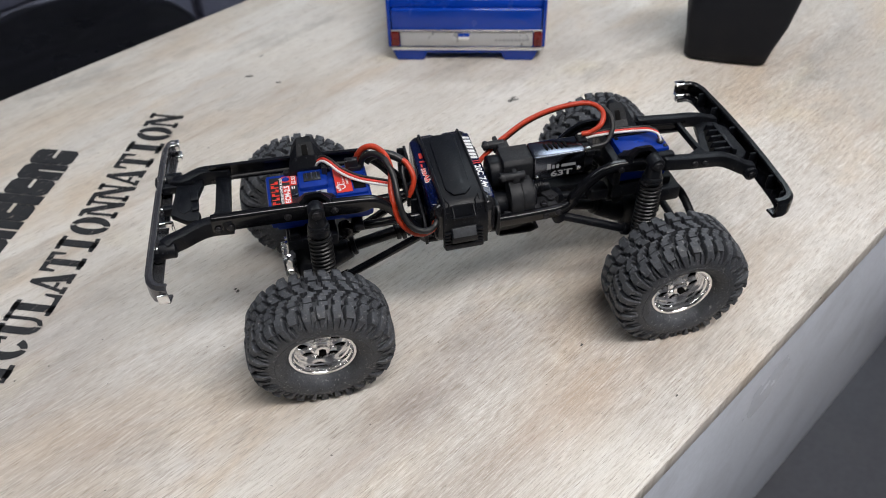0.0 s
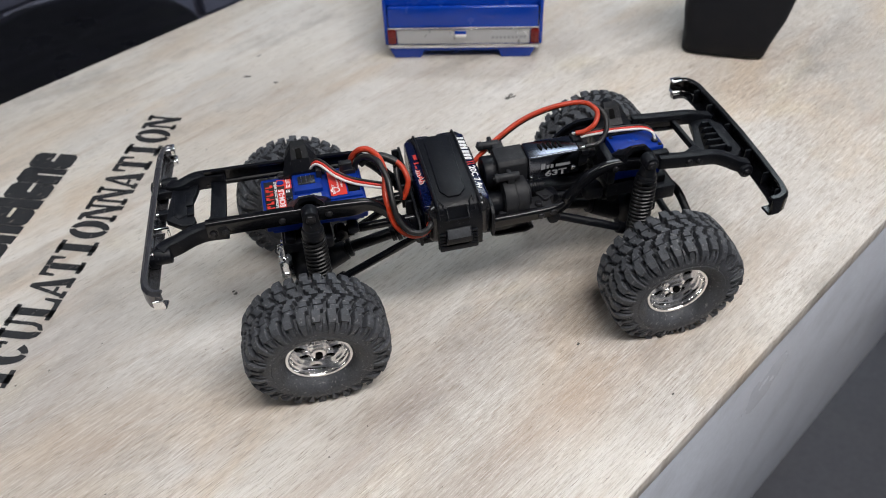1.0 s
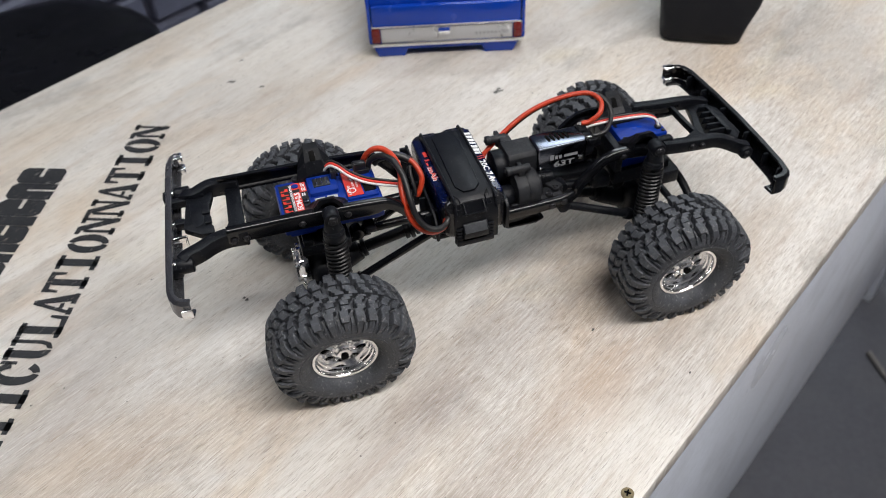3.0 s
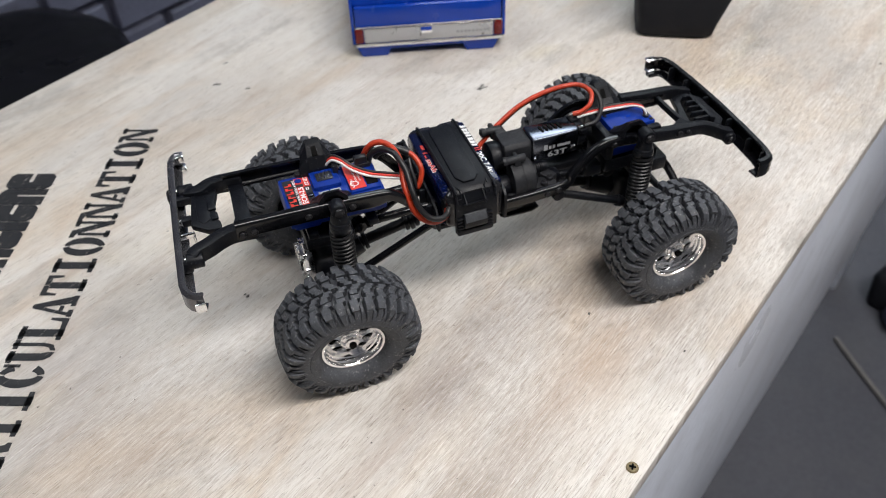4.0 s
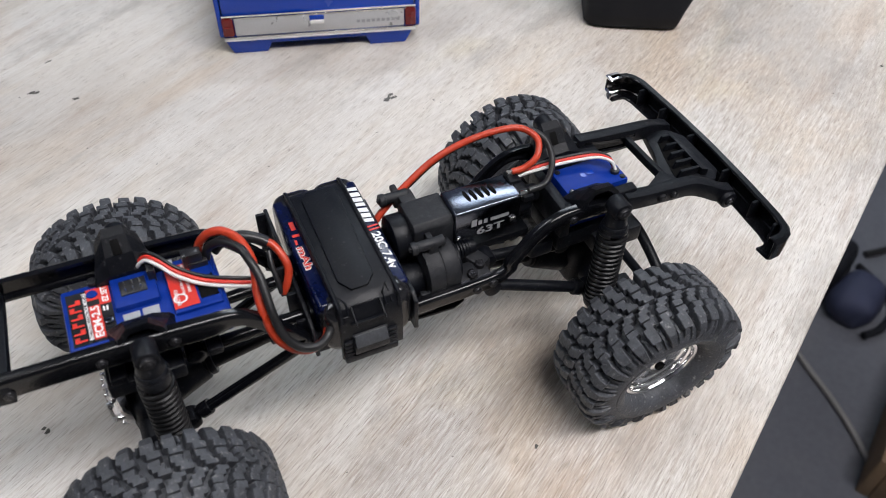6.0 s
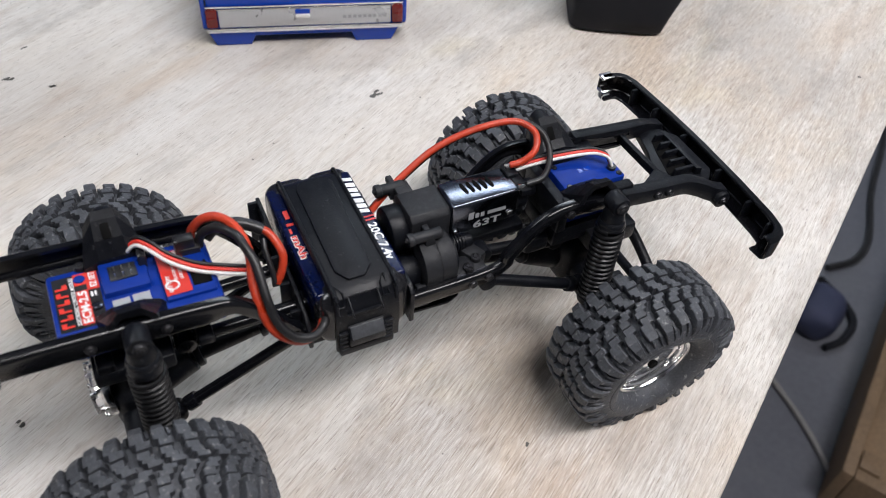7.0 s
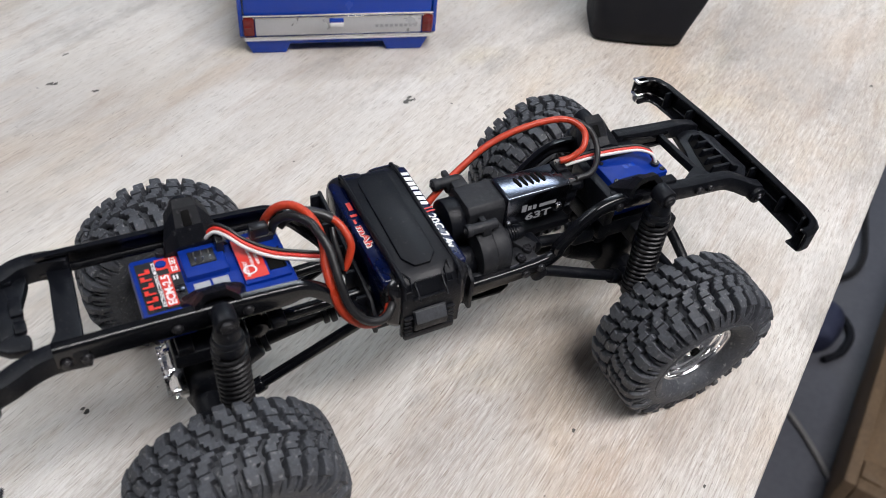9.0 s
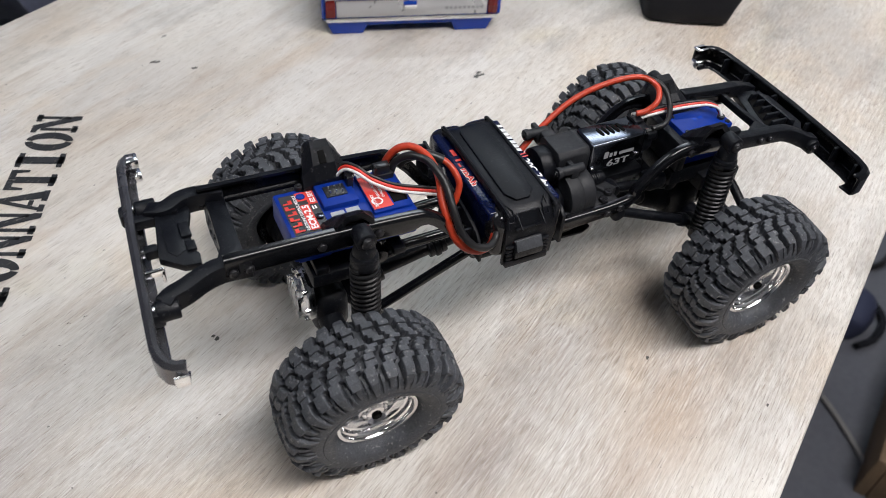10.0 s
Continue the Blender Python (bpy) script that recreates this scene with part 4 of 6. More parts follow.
def rear_end():
    """The carrier between the rear rails and the bumper: a cranked arm each side, a cross bar, a block with a shallow pocket."""
    bm = bmesh.new()
    prism(bm, [(-0.1345, 0.0168), (-0.1310, 0.0186), (-0.1236, 0.0172), (-0.1232, 0.0146), (-0.1257, 0.0061), (-0.1259, -0.0047), (-0.1247, -0.0063), (-0.1252, -0.0112), (-0.1306, -0.0104), (-0.1348, -0.0068), (-0.1373, -0.0046), (-0.1361, 0.0053)], 0.0768, 0.0798, "xy", 0.0004)
    prism(bm, [(-0.1110, 0.0172), (-0.1178, 0.0168), (-0.1176, 0.0116), (-0.1185, -0.0067), (-0.1218, -0.0140), (-0.1130, -0.0172), (-0.1118, -0.0090)], 0.0764, 0.0796, "xy", 0.0004)
    for y, x0, x1 in ((0.0172, -0.1345, -0.1420), (0.0020, -0.1365, -0.1410)):
        box(bm, ((x0 + x1) / 2, y, 0.0770), (abs(x1 - x0), 0.0036, 0.0040), 0.0006)
    arms = (
        [(-0.1110, 0.0178, 0.0794), (-0.1190, 0.0194, 0.0796), (-0.1250, 0.0192, 0.0794), (-0.1310, 0.0172, 0.0784), (-0.1360, 0.0200, 0.0770)],
        [(-0.1110, -0.0172, 0.0794), (-0.1200, -0.0166, 0.0795), (-0.1262, -0.0176, 0.0790), (-0.1320, -0.0196, 0.0780), (-0.1368, -0.0206, 0.0770), (-0.1396, -0.0226, 0.0764)],
    )
    for pts in arms:
        bar(bm, pts, (0.0050, 0.0060), (0.0076, 0.0068))
    ob = part("rear_crossmember", bm, PLASTIC, crawler)
    bm = bmesh.new()
    prism(bm, [(-0.1336, 0.0110), (-0.1292, 0.0124), (-0.1282, 0.0070), (-0.1284, -0.0040), (-0.1318, -0.0060), (-0.1340, -0.0030)], 0.0797, 0.0801, "xy", 0.0002)
    part("pocket_floor", bm, PLASTIC, ob)
    for x, y, w, d in ((-0.1270, 0.0050, 0.0034, 0.0070), (-0.1266, -0.0030, 0.0030, 0.0044), (-0.1300, 0.0150, 0.0060, 0.0012)):
        bm = bmesh.new()
        box(bm, (x, y, 0.0802), (w, d, 0.0014), 0.0004)
        part("rib", bm, PLASTIC, ob)
    for y, x in ((0.0240, -0.1366), (-0.0232, -0.1391)):
        bm = bmesh.new()
        rod(bm, (x - 0.0034, y, 0.0760), (x + 0.0036, y, 0.0760), 0.0036, None, 20, 0.0006)
        boss = part("bumper_boss", bm, PLASTIC, ob)
        bm = bmesh.new()
        rod(bm, (x - 0.0046, y, 0.0775), (x - 0.0034, y, 0.0775), 0.0012, None, 12, 0.0002)
        part("screw", bm, BRIGHT, boss, "bright screw end")
    for s in (-1, 1):
        for x in (-0.1173, -0.1122):
            bm = bmesh.new()
            screw_head(bm, (x, s * 0.0192, 0.0796), (0, s, 0), 0.0018, 0.0012)
            part("screw", bm, STEEL, ob)
    return ob


def front_end():
    """The carrier of the front bumper: two dropped arms, a block with louvres, a thin strut and a gusset."""
    bm = bmesh.new()
    prism(bm, [(0.1188, 0.0176), (0.1282, 0.0160), (0.1326, 0.0100), (0.1326, -0.0110), (0.1290, -0.0150), (0.1212, -0.0166), (0.1118, -0.0118), (0.1100, -0.0060), (0.1156, 0.0052)], 0.0640, 0.0672, "xy", 0.0005)
    ob = part("front_crossmember", bm, PLASTIC, crawler)
    # dark sheet on the block, painting the shade between the louvres
    bm = bmesh.new()
    prism(bm, [(0.1150, -0.0088), (0.1180, 0.0028), (0.1204, 0.0098), (0.1250, 0.0092), (0.1246, -0.0098)], 0.0671, 0.0675, "xy", 0.0001)
    part("louvre_shade_plate", bm, HOLE_SHADE_BLACK, ob)
    for k in range(5):
        y = 0.0100 - k * 0.0048
        x0 = 0.1203 - (0.0100 - y) * 0.26
        bm = bmesh.new()
        prism(bm, [(x0, 0.0668), (x0 + 0.0012, 0.0704), (0.1256, 0.0700), (0.1256, 0.0668)], y - 0.0006, y + 0.0006, "xz", 0.0002)
        part("rib", bm, PLASTIC, ob)
    bm = bmesh.new()
    prism(bm, [(0.1248, 0.0110), (0.1270, 0.0116), (0.1268, -0.0122), (0.1246, -0.0112)], 0.0670, 0.0702, "xy", 0.0003)
    part("rib", bm, PLASTIC, ob)
    bm = bmesh.new()
    bar(bm, [(0.1080, 0.0160, 0.0698), (0.1084, 0.0110, 0.0694), (0.1092, 0.0020, 0.0688), (0.1100, -0.0080, 0.0684)], 0.0022, 0.0036, 0)
    part("strut", bm, PLASTIC, ob)
    bm = bmesh.new()
    prism(bm, [(0.0990, -0.0160), (0.1004, -0.0112), (0.1096, -0.0058), (0.1130, -0.0116), (0.1120, -0.0160)], 0.0678, 0.0704, "xy", 0.0004)
    part("gusset", bm, PLASTIC, ob)
    for s in (-1, 1):
        bm = bmesh.new()
        bar(bm, [(0.0860, s * 0.0164, 0.0730), (0.0960, s * 0.0166, 0.0718), (0.1070, s * 0.0166, 0.0708), (0.1150, s * 0.0168, 0.0700), (0.1210, s * 0.0182, 0.0680), (0.1262, s * 0.0196, 0.0654), (0.1312, s * 0.0202, 0.0636)], 0.0046, 0.0062)
        rod(bm, (0.1296, s * 0.0178, 0.0630), (0.1296, s * 0.0240, 0.0630), 0.0034, None, 18, 0.0006)
        part("arm", bm, PLASTIC, ob)
    for s in (-1, 1):
        for x, z in ((0.1010, 0.0712), (0.1062, 0.0708)):
            bm = bmesh.new()
            screw_head(bm, (x, s * 0.0188, z), (0, s, 0), 0.0018, 0.0011)
            part("screw", bm, STEEL, ob)
        bm = bmesh.new()
        screw_head(bm, (0.1296, s * 0.0239, 0.0630), (0, s, 0), 0.0020, 0.0009)
        part("screw", bm, STEEL, ob)


rear_end()
front_end()


def bumper(name, outline, z0, z1, inward, lip, wall, material, label):
    """A U-section bumper that opens towards the chassis. outline: the outer line in plan; inward: how far the flanges reach."""
    bm = bmesh.new()
    pts = [Vector((x, y)) for x, y in outline]
    rings = []
    for i, p in enumerate(pts):
        d = (pts[min(i + 1, len(pts) - 1)] - pts[max(i - 1, 0)]).normalized()
        nrm = Vector((d.y, -d.x)) * inward
        q = p + nrm * lip
        t = p + nrm * wall
        sec = [(p, z0 + 0.0012), (p + nrm * 0.0012, z0), (q, z0), (q, z0 + wall), (t, z0 + wall), (t, z1 - wall), (q * 0.45 + t * 0.55, z1 - wall), (q * 0.45 + t * 0.55, z1), (p + nrm * 0.0014, z1), (p, z1 - 0.0014)]
        rings.append([bm.verts.new((a.x, a.y, z)) for a, z in sec])
    n = len(rings[0])
    for a, b in zip(rings, rings[1:]):
        for k in range(n):
            j = (k + 1) % n
            bm.faces.new((a[k], a[j], b[j], b[k]))
    bm.faces.new(rings[0])
    bm.faces.new(rings[-1])
    bmesh.ops.recalc_face_normals(bm, faces=bm.faces)
    edges = [e for e in bm.edges if len(e.link_faces) == 2 and e.calc_face_angle(0) > 0.9]
    bmesh.ops.bevel(bm, geom=edges, offset=0.0004, segments=1, affect="EDGES", clamp_overlap=True)
    return part(name, bm, material, crawler, label)


FRONT = [(0.1262, 0.0556), (0.1310, 0.0556), (0.1352, 0.0543), (0.1380, 0.0515), (0.1398, 0.0460), (0.1410, 0.0250), (0.1414, 0.0030), (0.1408, -0.0200), (0.1397, -0.0390), (0.1384, -0.0450), (0.1362, -0.0482), (0.1322, -0.0502), (0.1278, -0.0505)]
REAR = [(-0.1350, 0.0522), (-0.1382, 0.0522), (-0.1405, 0.0506), (-0.1420, 0.0465), (-0.1432, 0.0340), (-0.1446, 0.0120), (-0.1458, -0.0080), (-0.1468, -0.0260), (-0.1474, -0.0386), (-0.1468, -0.0432), (-0.1450, -0.0468), (-0.1424, -0.0490), (-0.1390, -0.0498)]
fb = bumper("front_bumper", FRONT, 0.0574, 0.0674, 1, 0.0068, 0.0014, GLOSSY, "black bumper bar with chromed ends, seen from its hollow side")
rb = bumper("rear_bumper", REAR, 0.0700, 0.0800, -1, 0.0054, 0.0014, DARK_CHROME, "dark chromed bumper bar")
for y in (-0.042, -0.030, -0.012, 0.010, 0.028, 0.042):
    bm = bmesh.new()
    box(bm, (0.1372 - abs(y) * 0.03, y, 0.0622), (0.0042, 0.0011, 0.0080), 0.0003)
    part("rib", bm, PLASTIC, fb)
for x, y, z, size in ((0.1285, 0.0536, 0.0668, (0.0060, 0.0044, 0.0012)), (0.1288, 0.0528, 0.0592, (0.0066, 0.0052, 0.0046)), (0.1304, -0.0496, 0.0642, (0.0040, 0.0012, 0.0040))):
    bm = bmesh.new()
    box(bm, (x, y, z), size, 0.0014, seg=3)
    part("chrome_tip", bm, CHROME, fb, "bright chrome tip")
for x, y, z, size in ((-0.1362, 0.0495, 0.0778, (0.0044, 0.0050, 0.0038)), (-0.1362, 0.0490, 0.0716, (0.0044, 0.0050, 0.0030)), (-0.1408, -0.0500, 0.0744, (0.0044, 0.0010, 0.0048))):
    bm = bmesh.new()
    box(bm, (x, y, z), size, 0.0007)
    part("chrome_tip", bm, CHROME, rb, "bright chrome tip")
for y in (-0.0080, 0.0018):
    bm = bmesh.new()
    box(bm, (-0.1405, y, 0.0772), (0.0080, 0.0012, 0.0030), 0.0005)
    box(bm, (-0.1372, y, 0.0752), (0.0012, 0.0012, 0.0056), 0.0004)
    part("tow_hook", bm, CHROME, rb, "chrome tow hook")
for y in (-0.0236, 0.0240):
    bm = bmesh.new()
    box(bm, (-0.1428, y, 0.0750), (0.0050, 0.0060, 0.0060), 0.0012)
    part("mount", bm, PLASTIC, rb)


def links():
    rows = [((-0.028, -0.0150, 0.0535), (-0.0720, -0.0125, 0.0300), 0.0019), ((-0.028, 0.0150, 0.0535), (-0.0720, 0.0125, 0.0300), 0.0019), ((0.036, -0.0160, 0.0515), (0.0745, -0.0215, 0.0375), 0.0021), ((0.036, 0.0160, 0.0515), (0.0745, 0.0215, 0.0375), 0.0021), ((-0.026, -0.0085, 0.0590), (-0.0640, -0.0080, 0.0580), 0.0021), ((-0.026, 0.0085, 0.0590), (-0.0640, 0.0080, 0.0580), 0.0021), ((0.038, -0.0075, 0.0560), (0.0690, -0.0070, 0.0500), 0.0021)]
    for a, b, r in rows:
        bm = bmesh.new()
        a, b = Vector(a), Vector(b)
        rod(bm, a, b, r, None, 14)
        rod(bm, b - (b - a) * 0.16, b - (b - a) * 0.08, r * 1.45, None, 12, 0.0003)
        for p in (a, b):
            rod(bm, p + Vector((0, -0.003, 0)), p + Vector((0, 0.003, 0)), 0.0032, None, 16, 0.0005)
        part("suspension_link", bm, GLOSSY if a.x < 0 else PLASTIC, crawler)
    for a, b in (((-0.020, 0, 0.0480), (-0.0630, 0.0, 0.0390)), ((0.025, 0, 0.0480), (0.0630, 0.0, 0.0390))):
        bm = bmesh.new()
        a, b = Vector(a), Vector(b)
        rod(bm, a, b, 0.0028, None, 16)
        for k, r in ((0.30, 0.0042), (0.36, 0.0048), (0.42, 0.0042), (0.92, 0.0046)):
            rod(bm, a + (b - a) * k, a + (b - a) * (k + 0.05), r, None, 16, 0.0004)
        part("drive_shaft", bm, PLASTIC, crawler)
    bm = bmesh.new()
    tube(bm, [(0.100, 0.006, 0.0440), (0.1075, -0.002, 0.0400), (0.1105, -0.016, 0.0300), (0.1085, -0.0245, 0.0270), (0.1035, -0.030, 0.0270)], 0.0021, 12)
    part("steering_link", bm, PLASTIC, crawler)
    bm = bmesh.new()
    rod(bm, (0.1030, -0.034, 0.0280), (0.1030, 0.034, 0.0280), 0.0019, None, 12)
    part("tie_rod", bm, PLASTIC, crawler)


links()


def belly():
    bm = bmesh.new()
    prism(bm, [(-0.026, 0.0500), (-0.018, 0.0480), (0.014, 0.0480), (0.024, 0.0510), (0.024, 0.0535), (-0.026, 0.0535)], -0.0165, 0.0165, "xz", 0.0006)
    box(bm, (-0.012, 0, 0.0528), (0.034, 0.040, 0.0024), 0.0006)
    box(bm, (0.045, 0.004, 0.0530), (0.030, 0.008, 0.004), 0.001)
    box(bm, (0.058, -0.009, 0.0560), (0.010, 0.008, 0.007), 0.002)
    box(bm, (0.054, 0.010, 0.0580), (0.016, 0.006, 0.008), 0.002)
    ob = part("skid_plate", bm, PLASTIC, crawler)
    bm = bmesh.new()
    prism(bm, [(0.0074, -0.0116), (0.0090, -0.0132), (0.0238, -0.0138), (0.0284, -0.0120), (0.0284, 0.0120), (0.0238, 0.0138), (0.0090, 0.0132), (0.0074, 0.0116)], 0.0412, 0.0424, "xy", 0.0003)
    prism(bm, [(0.0084, 0.0424), (0.0070, 0.0482), (0.0230, 0.0482), (0.0268, 0.0424)], -0.0112, 0.0112, "xz", 0.0004)
    part("skid_pan", bm, PLASTIC, ob)
    bm = bmesh.new()
    prism(bm, [(-0.0215, 0.0520), (-0.0215, 0.0590), (-0.0170, 0.0640), (-0.0080, 0.0662), (0.0300, 0.0708), (0.0312, 0.0708), (0.0312, 0.0520)], -0.0292, -0.0278, "yz", 0.0004)
    plate = part("battery_tray_wall", bm, PLASTIC, crawler)
    for y, h in ((-0.014, 0.011), (-0.004, 0.013), (0.007, 0.014), (0.018, 0.015), (0.0295, 0.018)):
        bm = bmesh.new()
        box(bm, (-0.0306, y, 0.0525 + h / 2), (0.0034, 0.0013, h), 0.0003)
        part("rib", bm, PLASTIC, plate)
    bm = bmesh.new()
    prism(bm, [(-0.0236, 0.0520), (-0.0236, 0.0656), (-0.0205, 0.0680), (0.024, 0.0690), (0.0275, 0.066), (0.0275, 0.052)], 0.0040, 0.0056, "yz", 0.0004)
    part("battery_tray_wall", bm, PLASTIC, crawler)


belly()


def battery():
    bm = bmesh.new()
    box(bm, (-0.0112, 0.0050, 0.0636), (0.0298, 0.050, 0.0205), 0.0012, seg=3)
    ob = part("battery_pack", bm, BATTERY, crawler, "dark blue wrapped battery pack")
    for x in (-0.0182, -0.0040):
        for y in (-0.0188, 0.0290):
            bm = bmesh.new()
            box(bm, (x, y, 0.0637), (0.0158, 0.0120, 0.0210), 0.0050, seg=5)
            part("end_wrap", bm, SHRINK, ob, "shiny black shrink wrap")
    # printed edge towards the motor
    m = frame_of((-0.0002, 0.0075, 0.07405), (0, -1, 0), (1, 0, 0))
    part("print", placed(lettering("20C 7.4v", 0.0170, 0.0031, 0.03), m @ Matrix.Translation((0.0045, 0, 0))), PRINT_WHITE, ob)
    bm = bmesh.new()
    for k in range(7):
        x, w = -0.0190 + k * 0.0027, 0.0021 if k % 3 else 0.0017
        bm.faces.new([bm.verts.new((x + a * w + b * 0.0008, b * 0.0031, 0)) for a, b in ((0, 0), (1, 0), (1, 1), (0, 1))])
    part("print", placed(bm, m), PRINT_WHITE, ob)
    bm = bmesh.new()
    bars(bm, [(0.0010, -0.0004, 0.0007, 0.0042), (0.0026, -0.0004, 0.0007, 0.0042), (0.0035, -0.0012, 0.0180, 0.0005)])
    part("print", placed(bm, m), PRINT_RED, ob)
    m = frame_of((-0.0246, 0.0062, 0.07355), (0, -1, 0), (1, 0, 0))
    part("print", placed(lettering("mAh", 0.0100, 0.0024, 0.02), m @ Matrix.Translation((0, 0, 0.0007))), PRINT_RED, ob)
    part("print", placed(lettering("mAh", 0.0106, 0.0029, 0.07), m @ Matrix.Translation((-0.0003, -0.00025, 0.0005))), PRINT_WHITE, ob)
    bm = bmesh.new()
    bars(bm, [(-0.012, 0.0008, 0.004, 0.0016), (-0.006, 0.0002, 0.0012, 0.0024), (-0.0035, 0.0002, 0.0022, 0.0008)])
    part("print", placed(bm, m @ Matrix.Translation((0, 0, 0.0006))), PRINT_RED, ob)


def strap():
    """The moulded hold-down over the battery: rolled edges, a raised field on top, a ridged near side and a latch."""
    out = [(-0.0262, 0.0520), (-0.0266, 0.0640), (-0.0258, 0.0700), (-0.0240, 0.0744), (-0.0205, 0.0766), (0.0255, 0.0768), (0.0298, 0.0748), (0.0312, 0.0700), (0.0312, 0.0560)]
    inn = [(0.0294, 0.0560), (0.0294, 0.0692), (0.0282, 0.0728), (0.0250, 0.0748), (-0.0200, 0.0746), (-0.0224, 0.0728), (-0.0240, 0.0692), (-0.0248, 0.0640), (-0.0246, 0.0520)]
    bm = bmesh.new()
    prism(bm, out + inn, -0.0218, -0.0010, "yz", 0.0004)
    ob = part("battery_strap", bm, PLASTIC, crawler, "satin black moulded battery strap")
    for x in (-0.0210, -0.0018):
        bm = bmesh.new()
        tube(bm, [(x, y, z - 0.0001) for y, z in out[2:-2]], 0.0007, 8, 4)
        part("rib", bm, PLASTIC, ob)
    # raised field
    bm = bmesh.new()
    prism(bm, [(-0.0150, 0.0262), (-0.0172, 0.0230), (-0.0180, -0.0150), (-0.0152, -0.0196), (-0.0098, -0.0196), (-0.0066, -0.0160), (-0.0046, 0.0230), (-0.0062, 0.0262)], 0.0764, 0.0776, "xy", 0.0004)
    part("raised_field", bm, PLASTIC, ob)
    # ridges and side panels on the slope towards the near side
    slope = frame_of((-0.0124, -0.0222, 0.0756), (1, 0, 0), (0, 0.0035, 0.0022))
    rows = ((0, 0.0002, 0.0096, 0.0005), (-0.0047, -0.0032, 0.0005, 0.0064), (0.0047, -0.0032, 0.0005, 0.0064))
    for u, v, w, h in rows:
        bm = bmesh.new()
        box(bm, (u, v - 0.002, 0.0), (w, h, 0.0008), 0.0002)
        part("ridge", placed(bm, slope), PLASTIC, ob)
    for s in (-1, 1):
        bm = bmesh.new()
        tube(bm, [(-0.0124 + s * 0.0062, -0.0254, 0.0722), (-0.0124 + s * 0.0060, -0.0228, 0.0758), (-0.0124 + s * 0.0078, -0.0205, 0.0770), (-0.0124 + s * 0.0082, -0.0254, 0.0724), (-0.0124 + s * 0.0062, -0.0254, 0.0722)], 0.0003, 6, 0)
        part("ridge", bm, PLASTIC, ob)
    bm = bmesh.new()
    box(bm, (-0.0126, -0.0263, 0.0692), (0.0112, 0.0012, 0.0005), 0.0002)
    part("ridge", bm, PLASTIC, ob)
    bm = bmesh.new()
    prism(bm, [(-0.0262, 0.0560), (-0.0290, 0.0566), (-0.0294, 0.0604), (-0.0272, 0.0640), (-0.0262, 0.0644)], -0.0184, -0.0066, "yz", 0.0004)
    latch = part("latch", bm, PLASTIC, ob)
    bm = bmesh.new()
    prism(bm, [(-0.0293, 0.0606), (-0.0297, 0.0606), (-0.0275, 0.0642), (-0.0271, 0.0642)], -0.0178, -0.0072, "yz", 0.0001)
    part("latch_plate", bm, WORN_GREY, latch, "worn grey latch plate")
    for k in range(4):
        for x in (-0.0198, -0.0050):
            bm = bmesh.new()
            box(bm, (x, -0.0270, 0.0560 + k * 0.0019), (0.0030, 0.0016, 0.0009), 0.0003)
            part("grip_rib", bm, PLASTIC, latch)
    bm = bmesh.new()
    box(bm, (-0.0124, -0.0268, 0.0534), (0.0180, 0.0026, 0.0030), 0.0006)
    part("latch_foot", bm, PLASTIC, latch)


battery()
strap()


